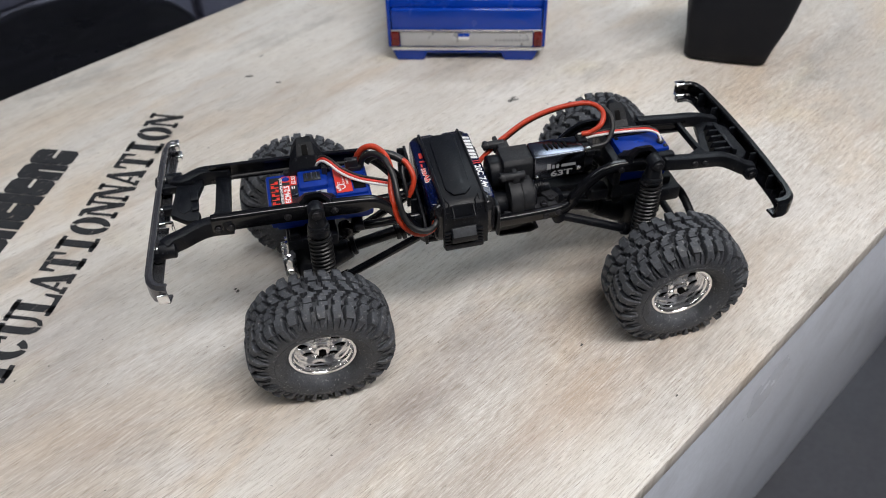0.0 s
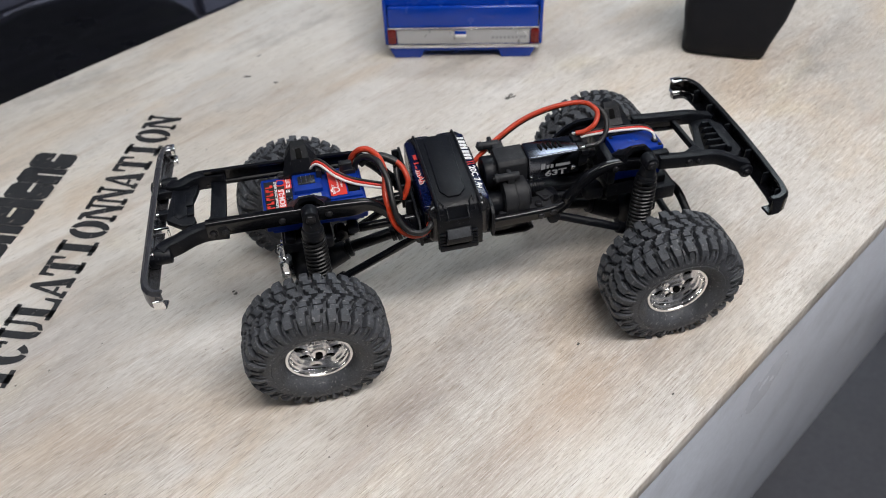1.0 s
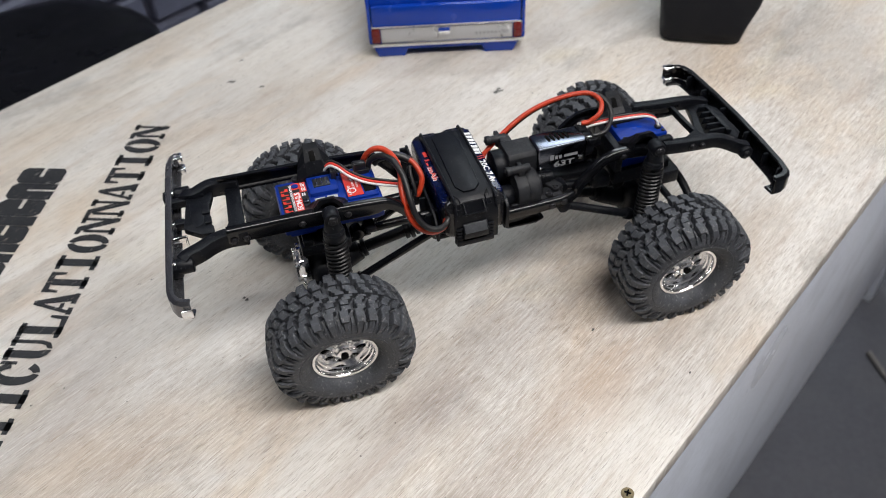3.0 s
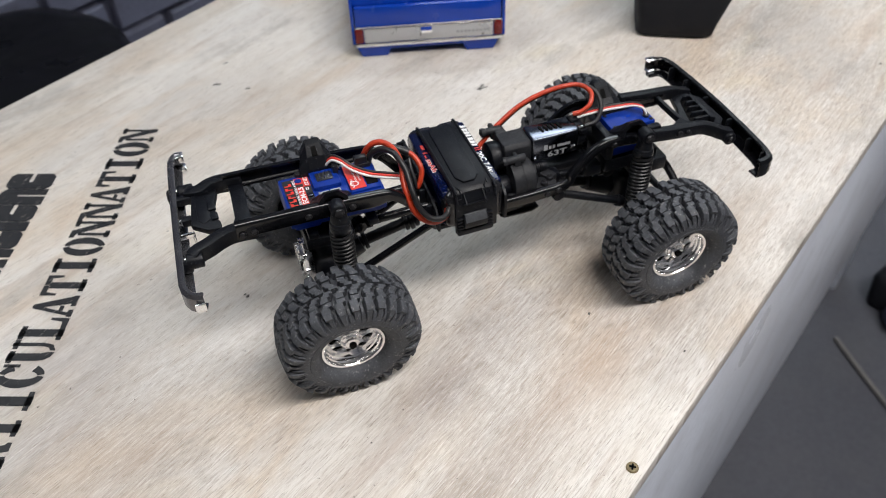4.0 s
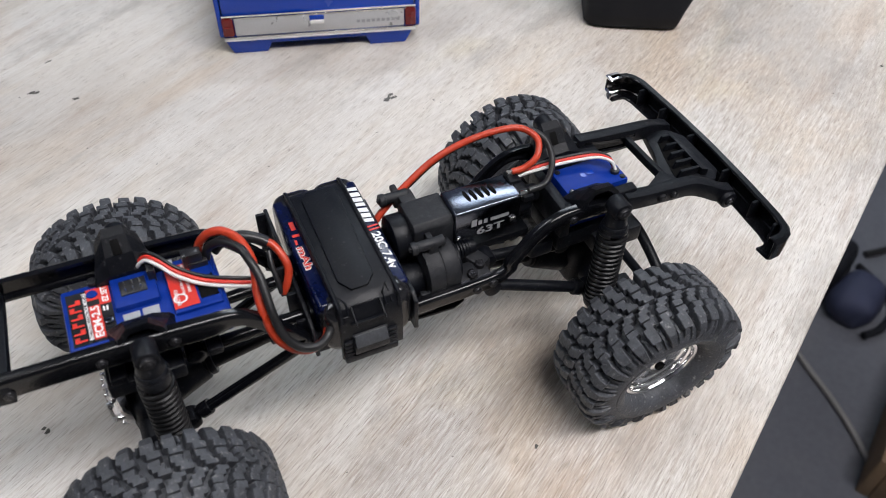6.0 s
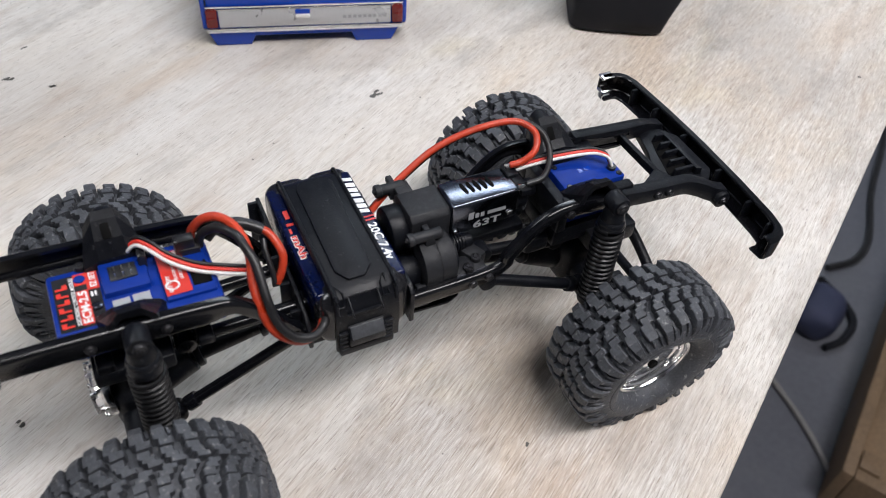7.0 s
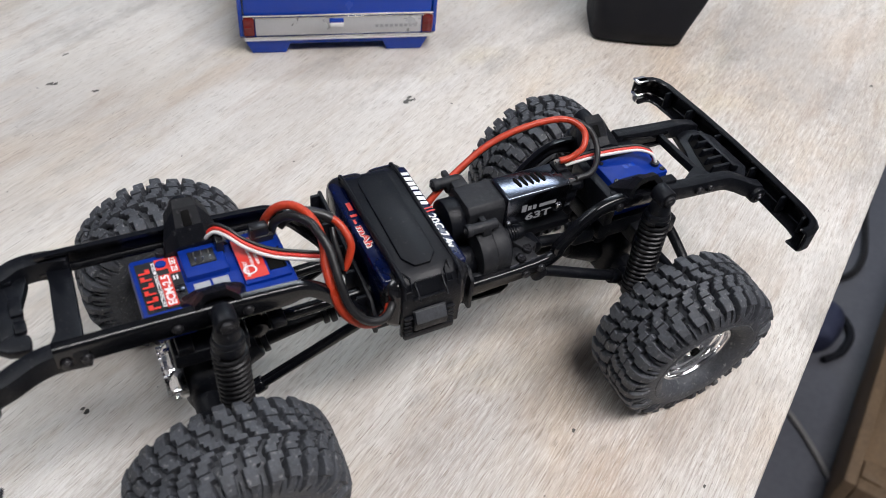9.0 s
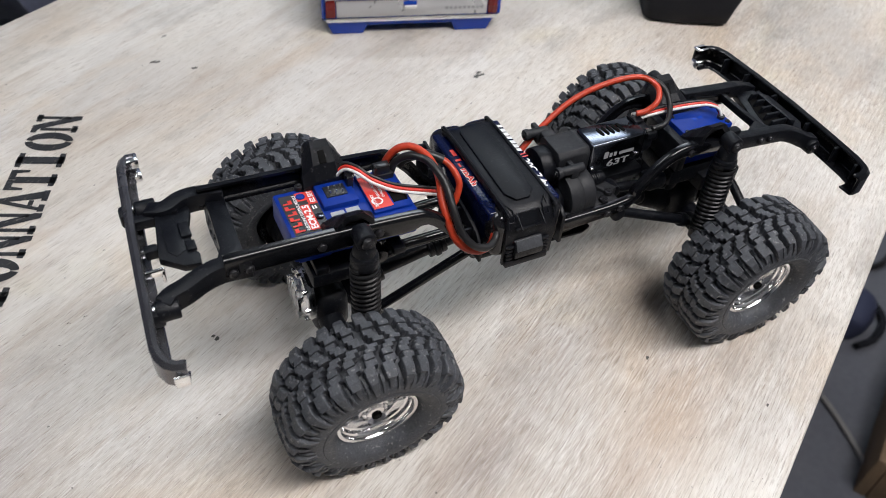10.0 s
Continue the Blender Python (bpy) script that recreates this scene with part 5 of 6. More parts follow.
def gearbox():
    """A square-shouldered case against the motor, a round gear cover hung on its near side, bosses with long screws."""
    bm = bmesh.new()
    prism(bm, [(-0.0040, 0.0560), (-0.0040, 0.0752), (-0.0022, 0.0772), (0.0090, 0.0772), (0.0112, 0.0750), (0.0118, 0.0560)], 0.0126, 0.0270, "yz", 0.0005)
    ob = part("gearbox", bm, GEARBOX, crawler, "dull black square-shouldered gearbox casing")
    bm = bmesh.new()
    rod(bm, (0.0132, -0.0072, 0.0602), (0.0190, -0.0072, 0.0602), 0.0096, None, 44, 0.0004)
    rod(bm, (0.0190, -0.0072, 0.0602), (0.0246, -0.0072, 0.0602), 0.0093, None, 44, 0.0005)
    part("gear_cover", bm, GEARBOX, ob)
    bm = bmesh.new()
    rod(bm, (0.0246, -0.0072, 0.0602), (0.0262, -0.0072, 0.0602), 0.0070, None, 30, 0.0004)
    part("cover_flange", bm, PLASTIC, ob)
    bm = bmesh.new()
    rod(bm, (0.0066, 0.0040, 0.0672), (0.0128, 0.0040, 0.0672), 0.0082, None, 36, 0.0008)
    part("gear_cover", bm, PLASTIC, ob)
    bm = bmesh.new()
    rod(bm, (0.0066, -0.0070, 0.0570), (0.0132, -0.0070, 0.0570), 0.0060, None, 30, 0.0008)
    part("gear_cover", bm, PLASTIC, ob)
    bm = bmesh.new()
    box(bm, (0.0196, 0.004, 0.0545), (0.0130, 0.026, 0.0100), 0.001)
    box(bm, (0.0300, -0.0125, 0.0560), (0.0120, 0.008, 0.0050), 0.001)
    box(bm, (0.0330, -0.0070, 0.0568), (0.0060, 0.012, 0.0060), 0.001, (0, 0, 25))
    box(bm, (0.0165, 0.0128, 0.0728), (0.0056, 0.0060, 0.0070), 0.0006)
    part("gear_foot", bm, GEARBOX, ob)
    # bosses: one on the far shoulder, one bridging the cover, one low on the near side
    for y, z, x0, x1 in ((0.0148, 0.0752, 0.0085, 0.0178), (-0.0078, 0.0726, 0.0106, 0.0214), (-0.0156, 0.0560, 0.0110, 0.0200)):
        bm = bmesh.new()
        rod(bm, (x0, y, z), (x1, y, z), 0.0019, None, 18, 0.0004)
        rod(bm, (x0 - 0.0012, y, z), (x0 + 0.0010, y, z), 0.0023, None, 18, 0.0004)
        box(bm, (x0 * 0.4 + x1 * 0.6, y, z - 0.0018), (0.0036, 0.0038, 0.0046), 0.0006)
        box(bm, (x0 * 0.4 + x1 * 0.6, y + 0.0020, z + 0.0002), (0.0022, 0.0060, 0.0022), 0.0005)
        boss = part("screw_boss", bm, GEARBOX, ob)
        bm = bmesh.new()
        screw_head(bm, (x0 - 0.0011, y, z), (-1, 0, 0), 0.0013, 0.0006)
        part("screw", bm, STEEL, boss)
    for x, y in ((0.0292, -0.0150), (0.0335, -0.0120)):
        bm = bmesh.new()
        screw_head(bm, (x, y, 0.0586), (0, 0, 1), 0.0020, 0.0014)
        part("screw", bm, STEEL, ob)
    # ribbed stub of the drive under the motor
    bm = bmesh.new()
    for k in range(5):
        rod(bm, (0.0272 + k * 0.0011, -0.0050, 0.0616), (0.0280 + k * 0.0011, -0.0050, 0.0616), 0.0036 - 0.0002 * k, None, 20, 0.0002)
    rod(bm, (0.0262, -0.0050, 0.0616), (0.0345, -0.0050, 0.0616), 0.0026, None, 18, 0.0003)
    part("output_boot", bm, PLASTIC, ob)


def motor():
    bm = bmesh.new()
    box(bm, (0.0394, 0.0014, 0.0720), (0.0255, 0.0126, 0.0134), 0.0010, seg=3)
    ob = part("electric_motor", bm, MOTOR, crawler, "polished black nickel motor can")
    # vent slots as dark plates on the can, their shade in the colour
    for k in range(5):
        bm = bmesh.new()
        tmp = bmesh.new()
        outline = []
        for i in range(16):
            a = 2 * math.pi * i / 16
            outline.append((0.00062 * math.cos(a), 0.0017 * math.sin(a) + (0.0009 if math.sin(a) > 0 else -0.0009)))
        prism(tmp, outline, -0.0002, 0.00025, "xy", 0)
        merge(bm, tmp, pose(0.0341 + k * 0.0024, 0.0020, 0.0788, 0, 0, 8))
        part("vent_slot", bm, HOLE_SHADE_BLACK, ob)
    m = frame_of((0.0352, -0.00505, 0.0662), (1, 0, 0), (0, 0, 1))
    part("print", placed(lettering("63T", 0.0105, 0.0034, 0.03), m), PRINT_GREY, ob)
    bm = bmesh.new()
    bars(bm, [(-0.0022, 0.0046, 0.0020, 0.0032), (0.0004, 0.0048, 0.0014, 0.0020), (0.0024, 0.0048, 0.0014, 0.0020), (0.0050, 0.0050, 0.0070, 0.0016)])
    part("print", placed(bm, m), PRINT_GREY, ob)
    bm = bmesh.new()
    rod(bm, (0.0515, 0.0010, 0.0720), (0.0560, 0.0010, 0.0720), 0.0064, 0.0060, 30, 0.0006)
    rod(bm, (0.0560, 0.0010, 0.0720), (0.0610, 0.0010, 0.0720), 0.0032, None, 20, 0.0004)
    box(bm, (0.0528, 0.0045, 0.0780), (0.0044, 0.0060, 0.0030), 0.0005)
    box(bm, (0.0540, -0.0040, 0.0772), (0.0040, 0.0044, 0.0026), 0.0005)
    end = part("end_bell", bm, PLASTIC, ob)
    for y, z in ((0.0052, 0.0805), (-0.0044, 0.0792)):
        bm = bmesh.new()
        rod(bm, (0.0512, y, z), (0.0548, y, z), 0.0010, 0.0006, 10, 0.0002)
        box(bm, (0.0522, y, z - 0.0006), (0.0020, 0.0016, 0.0016), 0.0004)
        part("terminal", bm, BRIGHT, end, "tinned solder terminal")
    bm = bmesh.new()
    box(bm, (0.0490, -0.0052, 0.0690), (0.0022, 0.0006, 0.0016), 0.0002)
    box(bm, (0.0284, -0.0052, 0.0672), (0.0014, 0.0006, 0.0012), 0.0003)
    part("crimp", bm, BRIGHT, ob)


gearbox()
motor()


def control_unit():
    """The blue speed controller between the rear rails, tilted a little, with its labels and plugs."""
    m = pose(-0.0730, -0.0003, 0.0790, 0, 1.5, 0) @ Matrix.Diagonal((0.957, 0.845, 1, 1))
    lx, ly = 0.0475, 0.0290
    bm = bmesh.new()
    box(bm, (0, 0, -0.0054), (lx, ly, 0.0108), 0.0012)
    box(bm, (-0.0020, 0.0050, -0.0005), (0.0135, 0.0150, 0.0052), 0.0007)
    box(bm, (0.0150, 0.0010, -0.0006), (0.0150, 0.0250, 0.0034), 0.0007)
    ob = part("speed_controller", placed(bm, m), BLUE, crawler, "royal blue electronic control unit with red and black labels")

    for c, size in (((-0.0150, 0.0, -0.0124), (0.0130, 0.0230, 0.0040)), ((0.0160, 0.0, -0.0122), (0.0130, 0.0220, 0.0036))):
        bm = bmesh.new()
        box(bm, c, size, 0.0012)
        part("case_foot", placed(bm, m), BLUE, ob)

    def flat(name, rows, material, z, parent=ob):
        bm = bars(bmesh.new(), rows)
        return part(name, placed(bm, m @ Matrix.Translation((0, 0, z))), material, parent)

    flat("label", [(-0.0222, -0.0125, 0.0128, 0.0240)], PRINT_BLACK, 0.0002)
    flat("label", [(-0.0128, 0.0032, 0.0034, 0.0083), (-0.0162, 0.0062, 0.0034, 0.0053)], PRINT_RED, 0.0004)
    flat("label", [(0.0078, -0.0100, 0.0076, 0.0205)], PRINT_RED, 0.0014)
    flat("label", [(-0.0162, -0.0116, 0.0034, 0.0152)], PRINT_RED, 0.0004)
    flat("label", [(-0.0072, -0.0125, 0.0050, 0.0082), (-0.0014, -0.0125, 0.0050, 0.0086)], PRINT_GREY, 0.0003)
    flat("label", [(0.0080, 0.0104, 0.0030, 0.0034)], PRINT_GREY, 0.0016)
    # print that reads away from the near side
    def word(text, x, y, w, h, material, z):
        f = m @ frame_of((x, y, z), (0, 1, 0), (-1, 0, 0))
        part("print", placed(lettering(text, w, h, 0.035), f), material, ob)

    word("ECM-2.5", -0.0132, -0.0110, 0.0142, 0.0026, PRINT_WHITE, 0.0005)
    word("EZ SET", -0.0100, 0.0040, 0.0070, 0.0019, PRINT_WHITE, 0.0006)
    word("BATTERY", 0.0100, -0.0088, 0.0078, 0.0012, PRINT_WHITE, 0.0016)
    word("PLUG-IN = POWER ON", 0.0122, -0.0040, 0.0140, 0.0010, PRINT_WHITE, 0.0016)
    word("UNPLUG = POWER OFF", 0.0140, -0.0040, 0.0140, 0.0010, PRINT_WHITE, 0.0016)
    word("2.4", -0.0082, -0.0112, 0.0030, 0.0018, PRINT_WHITE, 0.0004)
    rows = []
    for k in range(6):
        y = -0.0112 + k * 0.0034
        rows += [(-0.0216, y, 0.0034, 0.0009), (-0.0216 + (k % 2) * 0.0020, y + 0.0009, 0.0014, 0.0014)]
    flat("print", rows, PRINT_RED, 0.0004)
    word("ELECTRONIC CONTROL MODULE", -0.0163, -0.0112, 0.0215, 0.0012, PRINT_WHITE, 0.0005)
    flat("print", [(-0.0118, -0.0112, 0.0016, 0.0022), (-0.0122, 0.0000, 0.0006, 0.0022), (-0.0112, 0.0000, 0.0006, 0.0022)], PRINT_WHITE, 0.0004)
    for (x, y), r, mt in (((-0.0145, 0.0088), 0.0018, BLUE), ((-0.0112, -0.0050), 0.0015, MOTOR)):
        bm = bmesh.new()
        rod(bm, (x, y, 0.0), (x, y, 0.0009), r, r * 0.9, 20, 0.0002)
        part("button", placed(bm, m), mt, ob)
    bm = bmesh.new()
    tmp = bmesh.new()
    lathe(tmp, [(0.0016, 0.0002), (0.0022, 0.0002)], 24)
    merge(bm, tmp, pose(0.0102, -0.0062, 0.0018, 90, 0, 0))
    part("print", placed(bm, m), PRINT_WHITE, ob)
    bm = bmesh.new()
    box(bm, (-0.0022, 0.0055, 0.0022), (0.0080, 0.0068, 0.0006), 0.0002)
    part("socket", placed(bm, m), PRINT_BLACK, ob)
    for x in (-0.0045, -0.0022, 0.0001):
        for y in (0.0036, 0.0066):
            bm = bmesh.new()
            box(bm, (x, y, 0.0028), (0.0004, 0.0004, 0.0022), 0)
            part("pin", placed(bm, m), BRIGHT, ob)
    bm = bmesh.new()
    box(bm, (0.0040, 0.0086, 0.0034), (0.0024, 0.0050, 0.0050), 0.0004)
    part("plug", placed(bm, m), PRINT_BLACK, ob)
    bm = bmesh.new()
    box(bm, (0.0182, 0.0092, 0.0018), (0.0066, 0.0050, 0.0030), 0.0006)
    box(bm, (0.0170, 0.0092, 0.0040), (0.0062, 0.0040, 0.0056), 0.0006)
    part("power_plug", placed(bm, m), PRINT_BLACK, ob)
    # black plate on the case for the socket's dark inside
    bm = bmesh.new()
    box(bm, (0.0189, -0.0030, 0.0011), (0.0056, 0.0100, 0.0008), 0.0002)
    box(bm, (0.0212, -0.0030, 0.0014), (0.0006, 0.0100, 0.0014), 0.0002)
    part("socket", placed(bm, m), HOLE_SHADE_BLACK, ob)
    bm = bmesh.new()
    screw_head(bm, (-0.0135, 0.0142, 0.0), (0, 0, 1), 0.0019, 0.0016)
    part("screw", placed(bm, m), STEEL, ob)
    # black stays that carry the unit
    for x in (-0.014, 0.016):
        bm = bmesh.new()
        box(bm, (x, 0, -0.0160), (0.0050, 0.0340, 0.0030), 0.0006)
        part("stay", placed(bm, m), PLASTIC, ob)
    bm = bmesh.new()
    box(bm, (-0.006, 0, -0.0205), (0.0240, 0.0340, 0.0060), 0.0010)
    part("stay", placed(bm, m), PLASTIC, ob)


control_unit()


def steering_servo():
    bm = bmesh.new()
    box(bm, (0.0795, -0.0035, 0.0650), (0.0240, 0.0140, 0.0240), 0.0008)
    ob = part("steering_servo", bm, BLUE, crawler, "royal blue steering servo")
    for x, y in ((0.0695, 0.0018), (0.0898, 0.0018), (0.0898, -0.0088), (0.0695, -0.0088)):
        bm = bmesh.new()
        screw_head(bm, (x, y, 0.0769), (0, 0, 1), 0.0011, 0.0006)
        part("screw", bm, STEEL, ob)
    bm = bmesh.new()
    bars(bm, [(0.0765, -0.0040, 0.0016, 0.0020), (0.0790, -0.0036, 0.0024, 0.0016)])
    part("print", placed(bm, Matrix.Translation((0, 0, 0.0772))), BLUE_PAINT, ob)
    bm = bmesh.new()
    box(bm, (0.0640, -0.0040, 0.0700), (0.0040, 0.0240, 0.0130), 0.0008)
    box(bm, (0.0780, -0.0138, 0.0740), (0.0280, 0.0040, 0.0060), 0.0010)
    box(bm, (0.0780, 0.0120, 0.0700), (0.0300, 0.0060, 0.0060), 0.0010)
    box(bm, (0.0880, -0.0100, 0.0530), (0.0200, 0.0140, 0.0080), 0.0012)
    box(bm, (0.0790, -0.0030, 0.0570), (0.0300, 0.0200, 0.0080), 0.0010)
    part("servo_mount", bm, PLASTIC, ob)
    bm = bmesh.new()
    rod(bm, (0.0885, -0.0058, 0.0765), (0.0885, -0.0058, 0.0782), 0.0016, None, 12)
    part("grommet", bm, PRINT_BLACK, ob)


steering_servo()


def wire(name, pts, r, material, label):
    return part(name, tube(bmesh.new(), pts, r, 10, 7), material, crawler, label, sharp=60)


wire("battery_wire", [(-0.0545, 0.0112, 0.0790), (-0.0532, 0.0100, 0.0850), (-0.0500, 0.0085, 0.0895), (-0.0458, 0.0060, 0.0912), (-0.0424, 0.0020, 0.0902), (-0.0408, -0.0030, 0.0880), (-0.0408, -0.0080, 0.0850), (-0.0420, -0.0125, 0.0812), (-0.0420, -0.0180, 0.0762), (-0.0406, -0.0220, 0.0700), (-0.0370, -0.0246, 0.0656), (-0.0320, -0.0256, 0.0632), (-0.0266, -0.0244, 0.0636), (-0.0238, -0.0215, 0.0668)], 0.0014, RED_WIRE, "thick red silicone wire")
wire("battery_wire", [(-0.0528, 0.0082, 0.0790), (-0.0510, 0.0074, 0.0848), (-0.0470, 0.0042, 0.0888), (-0.0430, -0.0012, 0.0898), (-0.0416, -0.0060, 0.0890), (-0.0402, -0.0108, 0.0862), (-0.0400, -0.0152, 0.0828), (-0.0398, -0.0200, 0.0782), (-0.0386, -0.0240, 0.0728), (-0.0350, -0.0270, 0.0682), (-0.0296, -0.0274, 0.0660), (-0.0252, -0.0246, 0.0660), (-0.0232, -0.0220, 0.0685)], 0.0014, BLACK_WIRE, "thick black silicone wire")
wire("balance_wire", [(-0.0350, 0.0052, 0.0832), (-0.0326, 0.0036, 0.0822), (-0.0308, 0.0004, 0.0800), (-0.0300, -0.0030, 0.0766), (-0.0316, -0.0050, 0.0720), (-0.0334, -0.0056, 0.0690)], 0.0013, RED_WIRE, "red wire bent down beside the battery")
wire("shrink_sleeve", [(-0.0500, 0.0082, 0.0820), (-0.0470, 0.0086, 0.0842), (-0.0412, 0.0080, 0.0850), (-0.0370, 0.0064, 0.0841), (-0.0336, 0.0044, 0.0826)], 0.0019, BLACK_WIRE, "black shrink sleeve")
wire("shrink_sleeve", [(-0.0340, 0.0032, 0.0800), (-0.0345, 0.0000, 0.0778), (-0.0342, -0.0034, 0.0740), (-0.0338, -0.0060, 0.0695)], 0.0009, BLACK_WIRE, "thin black lead")
lead = [(-0.0728, 0.0112, 0.0800), (-0.0722, 0.0106, 0.0832), (-0.0696, 0.0094, 0.0858), (-0.0666, 0.0060, 0.0860), (-0.0624, 0.0019, 0.0835), (-0.0556, -0.0024, 0.0812), (-0.0468, -0.0060, 0.0800), (-0.0390, -0.0075, 0.0780)]
for k, (mt, word) in enumerate(((WHITE_WIRE, "thin white servo wire"), (PRINT_RED, "thin red servo wire"), (BLACK_WIRE, "thin black servo wire"))):
    wire("servo_wire", [(x + 0.0004 * k, y + 0.0011 * k - 0.0008, z + 0.0005 * k) for x, y, z in lead], 0.0006, mt, word)
wire("motor_wire", [(-0.0010, 0.0120, 0.0590), (0.0030, 0.0132, 0.0640), (0.0075, 0.0146, 0.0690), (0.0177, 0.0173, 0.0760), (0.0311, 0.0196, 0.0830), (0.0454, 0.0187, 0.0880), (0.0592, 0.0158, 0.0900), (0.0645, 0.0100, 0.0882), (0.0622, 0.0048, 0.0850), (0.0573, 0.0042, 0.0818), (0.0530, 0.0050, 0.0808)], 0.0012, RED_WIRE, "red silicone motor wire in a high loop")
wire("motor_wire", [(0.0000, 0.0138, 0.0580), (0.0040, 0.0150, 0.0630), (0.0085, 0.0165, 0.0680), (0.0190, 0.0185, 0.0745), (0.0320, 0.0206, 0.0815), (0.0460, 0.0198, 0.0866), (0.0600, 0.0168, 0.0892), (0.0668, 0.0102, 0.0880), (0.0676, 0.0033, 0.0830), (0.0618, -0.0035, 0.0800), (0.0545, -0.0044, 0.0795)], 0.0011, BLACK_WIRE, "black silicone motor wire in a high loop")
lead = [(0.0535, 0.0042, 0.0785), (0.0600, 0.0036, 0.0795), (0.0700, 0.0030, 0.0798), (0.0800, 0.0014, 0.0802), (0.0850, -0.0008, 0.0808), (0.0878, -0.0040, 0.0805), (0.0886, -0.0058, 0.0780)]
for k, (mt, word) in enumerate(((WHITE_WIRE, "thin white servo wire"), (PRINT_RED, "thin red servo wire"), (BLACK_WIRE, "thin black servo wire"))):
    wire("servo_wire", [(x, y + 0.0011 * k, z + 0.0003 * k) for x, y, z in lead], 0.0006, mt, word)


# ---- things on the bench ----
def truck_body():
    """The blue pick-up shell set down on the bench; x runs along the tailgate, y towards the bonnet."""
    u = Vector((0.0959, -0.0267, 0)).normalized()
    m = frame_of((0.0022 + SHIFT, 0.2310, 0), u, (-u.y, u.x, 0))
    t = thing("model_pickup_body", "blue and silver model pick-up body shell resting on the bench", "model vehicle", m)
    w0, w1 = -0.0060, 0.1056
    mid = (w0 + w1) / 2

    def add(name, bm, material, label="", parent=t):
        return part(name, bm, material, parent, label)

    # bed and lower shell, hollow, with wheel arches
    for x in (w0 + 0.001, w1 - 0.001):
        side = [(0.0, 0.011), (0.0, 0.046), (0.098, 0.046), (0.098, 0.048), (0.245, 0.044), (0.262, 0.036), (0.262, 0.004), (0.238, 0.003)]
        side += [(0.214 + 0.026 * math.cos(a), 0.004 + 0.026 * math.sin(a)) for a in np.linspace(0.1, 3.04, 9)]
        side += [(0.078, 0.003)] + [(0.050 + 0.026 * math.cos(a), 0.004 + 0.026 * math.sin(a)) for a in np.linspace(0.1, 3.04, 9)] + [(0.006, 0.006)]
        bm = bmesh.new()
        prism(bm, side, x - 0.0012, x + 0.0012, "yz", 0.0006)
        add("side_panel", bm, BLUE_PAINT, "glossy blue side")
        bm = bmesh.new()
        box(bm, (x + (0.0013 if x > mid else -0.0013), 0.13, 0.021), (0.0012, 0.235, 0.011), 0.0004)
        add("side_stripe", bm, SILVER)
    bm = bmesh.new()
    box(bm, (mid, 0.0025, 0.0240), (0.1060, 0.0050, 0.0300), 0.0014)
    gate = add("tailgate", bm, BLUE_PAINT, "blue tailgate with a silver panel")
    bm = bmesh.new()
    box(bm, (mid, -0.0004, 0.0172), (0.0940, 0.0016, 0.0112), 0.0006)
    add("tailgate_panel", bm, SILVER, "brushed silver panel", gate)
    for z, h, mt in ((0.0242, 0.0011, CHROME), (0.0228, 0.0005, CHROME), (0.0106, 0.0010, CHROME), (0.0090, 0.0008, WHITE)):
        bm = bmesh.new()
        box(bm, (mid, -0.0006, z), (0.1072, 0.0018, h), 0.0003)
        add("trim_strip", bm, mt, "bright trim line", gate)
    bm = bmesh.new()
    box(bm, (0.0480, -0.0014, 0.0205), (0.0082, 0.0014, 0.0028), 0.0005)
    handle = add("handle", bm, BLUE_PAINT, "blue handle recess", gate)
    bm = bmesh.new()
    box(bm, (0.0480, -0.0024, 0.0184), (0.0078, 0.0018, 0.0022), 0.0006)
    add("handle_plate", bm, WHITE, "", handle)
    bm = bmesh.new()
    bars(bm, [(0.0700 + k * 0.0028, 0.0, 0.0019, 0.0018) for k in range(9)])
    placed(bm, frame_of((0, -0.0014, 0.0156), (1, 0, 0), (0, 0, 1)))
    add("lettering_bars", bm, PRINT_GREY, "", gate)
    for x in (w0 + 0.0052, w1 - 0.0052):
        bm = bmesh.new()
        box(bm, (x, -0.0006, 0.0175), (0.0062, 0.0026, 0.0114), 0.0010)
        lamp = add("tail_lamp", bm, LAMP_RED, "dark red tail lamp")
        bm = bmesh.new()
        box(bm, (x, -0.0022, 0.0175), (0.0052, 0.0006, 0.0016), 0.0002)
        add("lamp_rib", bm, LAMP_RED, "", lamp)
    low = [(0.0000, 0.0), (0.0190, 0.0), (0.0216, 0.0056), (0.0746, 0.0056), (0.0772, 0.0), (0.0975, 0.0), (0.1020, 0.0088), (-0.0040, 0.0088)]
    bm = bmesh.new()
    prism(bm, low, -0.0002, 0.0040, "xz", 0.0006)
    add("rear_valance", bm, BLUE_PAINT, "blue lower valance")
    # bed floor and cover, cab, glass, bonnet
    bm = bmesh.new()
    prism(bm, [(0.0040, 0.0392), (0.0055, 0.0440), (0.0120, 0.0462), (0.0960, 0.0462), (0.0960, 0.0430), (0.0060, 0.0360)], w0 + 0.002, w1 - 0.002, "yz", 0.0006)
    add("bed_cover", bm, BLUE_PAINT)
    cab = [(0.098, 0.040), (0.100, 0.060), (0.108, 0.090), (0.114, 0.094), (0.160, 0.094), (0.166, 0.090), (0.186, 0.058), (0.190, 0.040)]
    bm = bmesh.new()
    prism(bm, cab, w0 + 0.004, w1 - 0.004, "yz", 0.002)
    add("cab", bm, BLUE_PAINT, "blue cab")
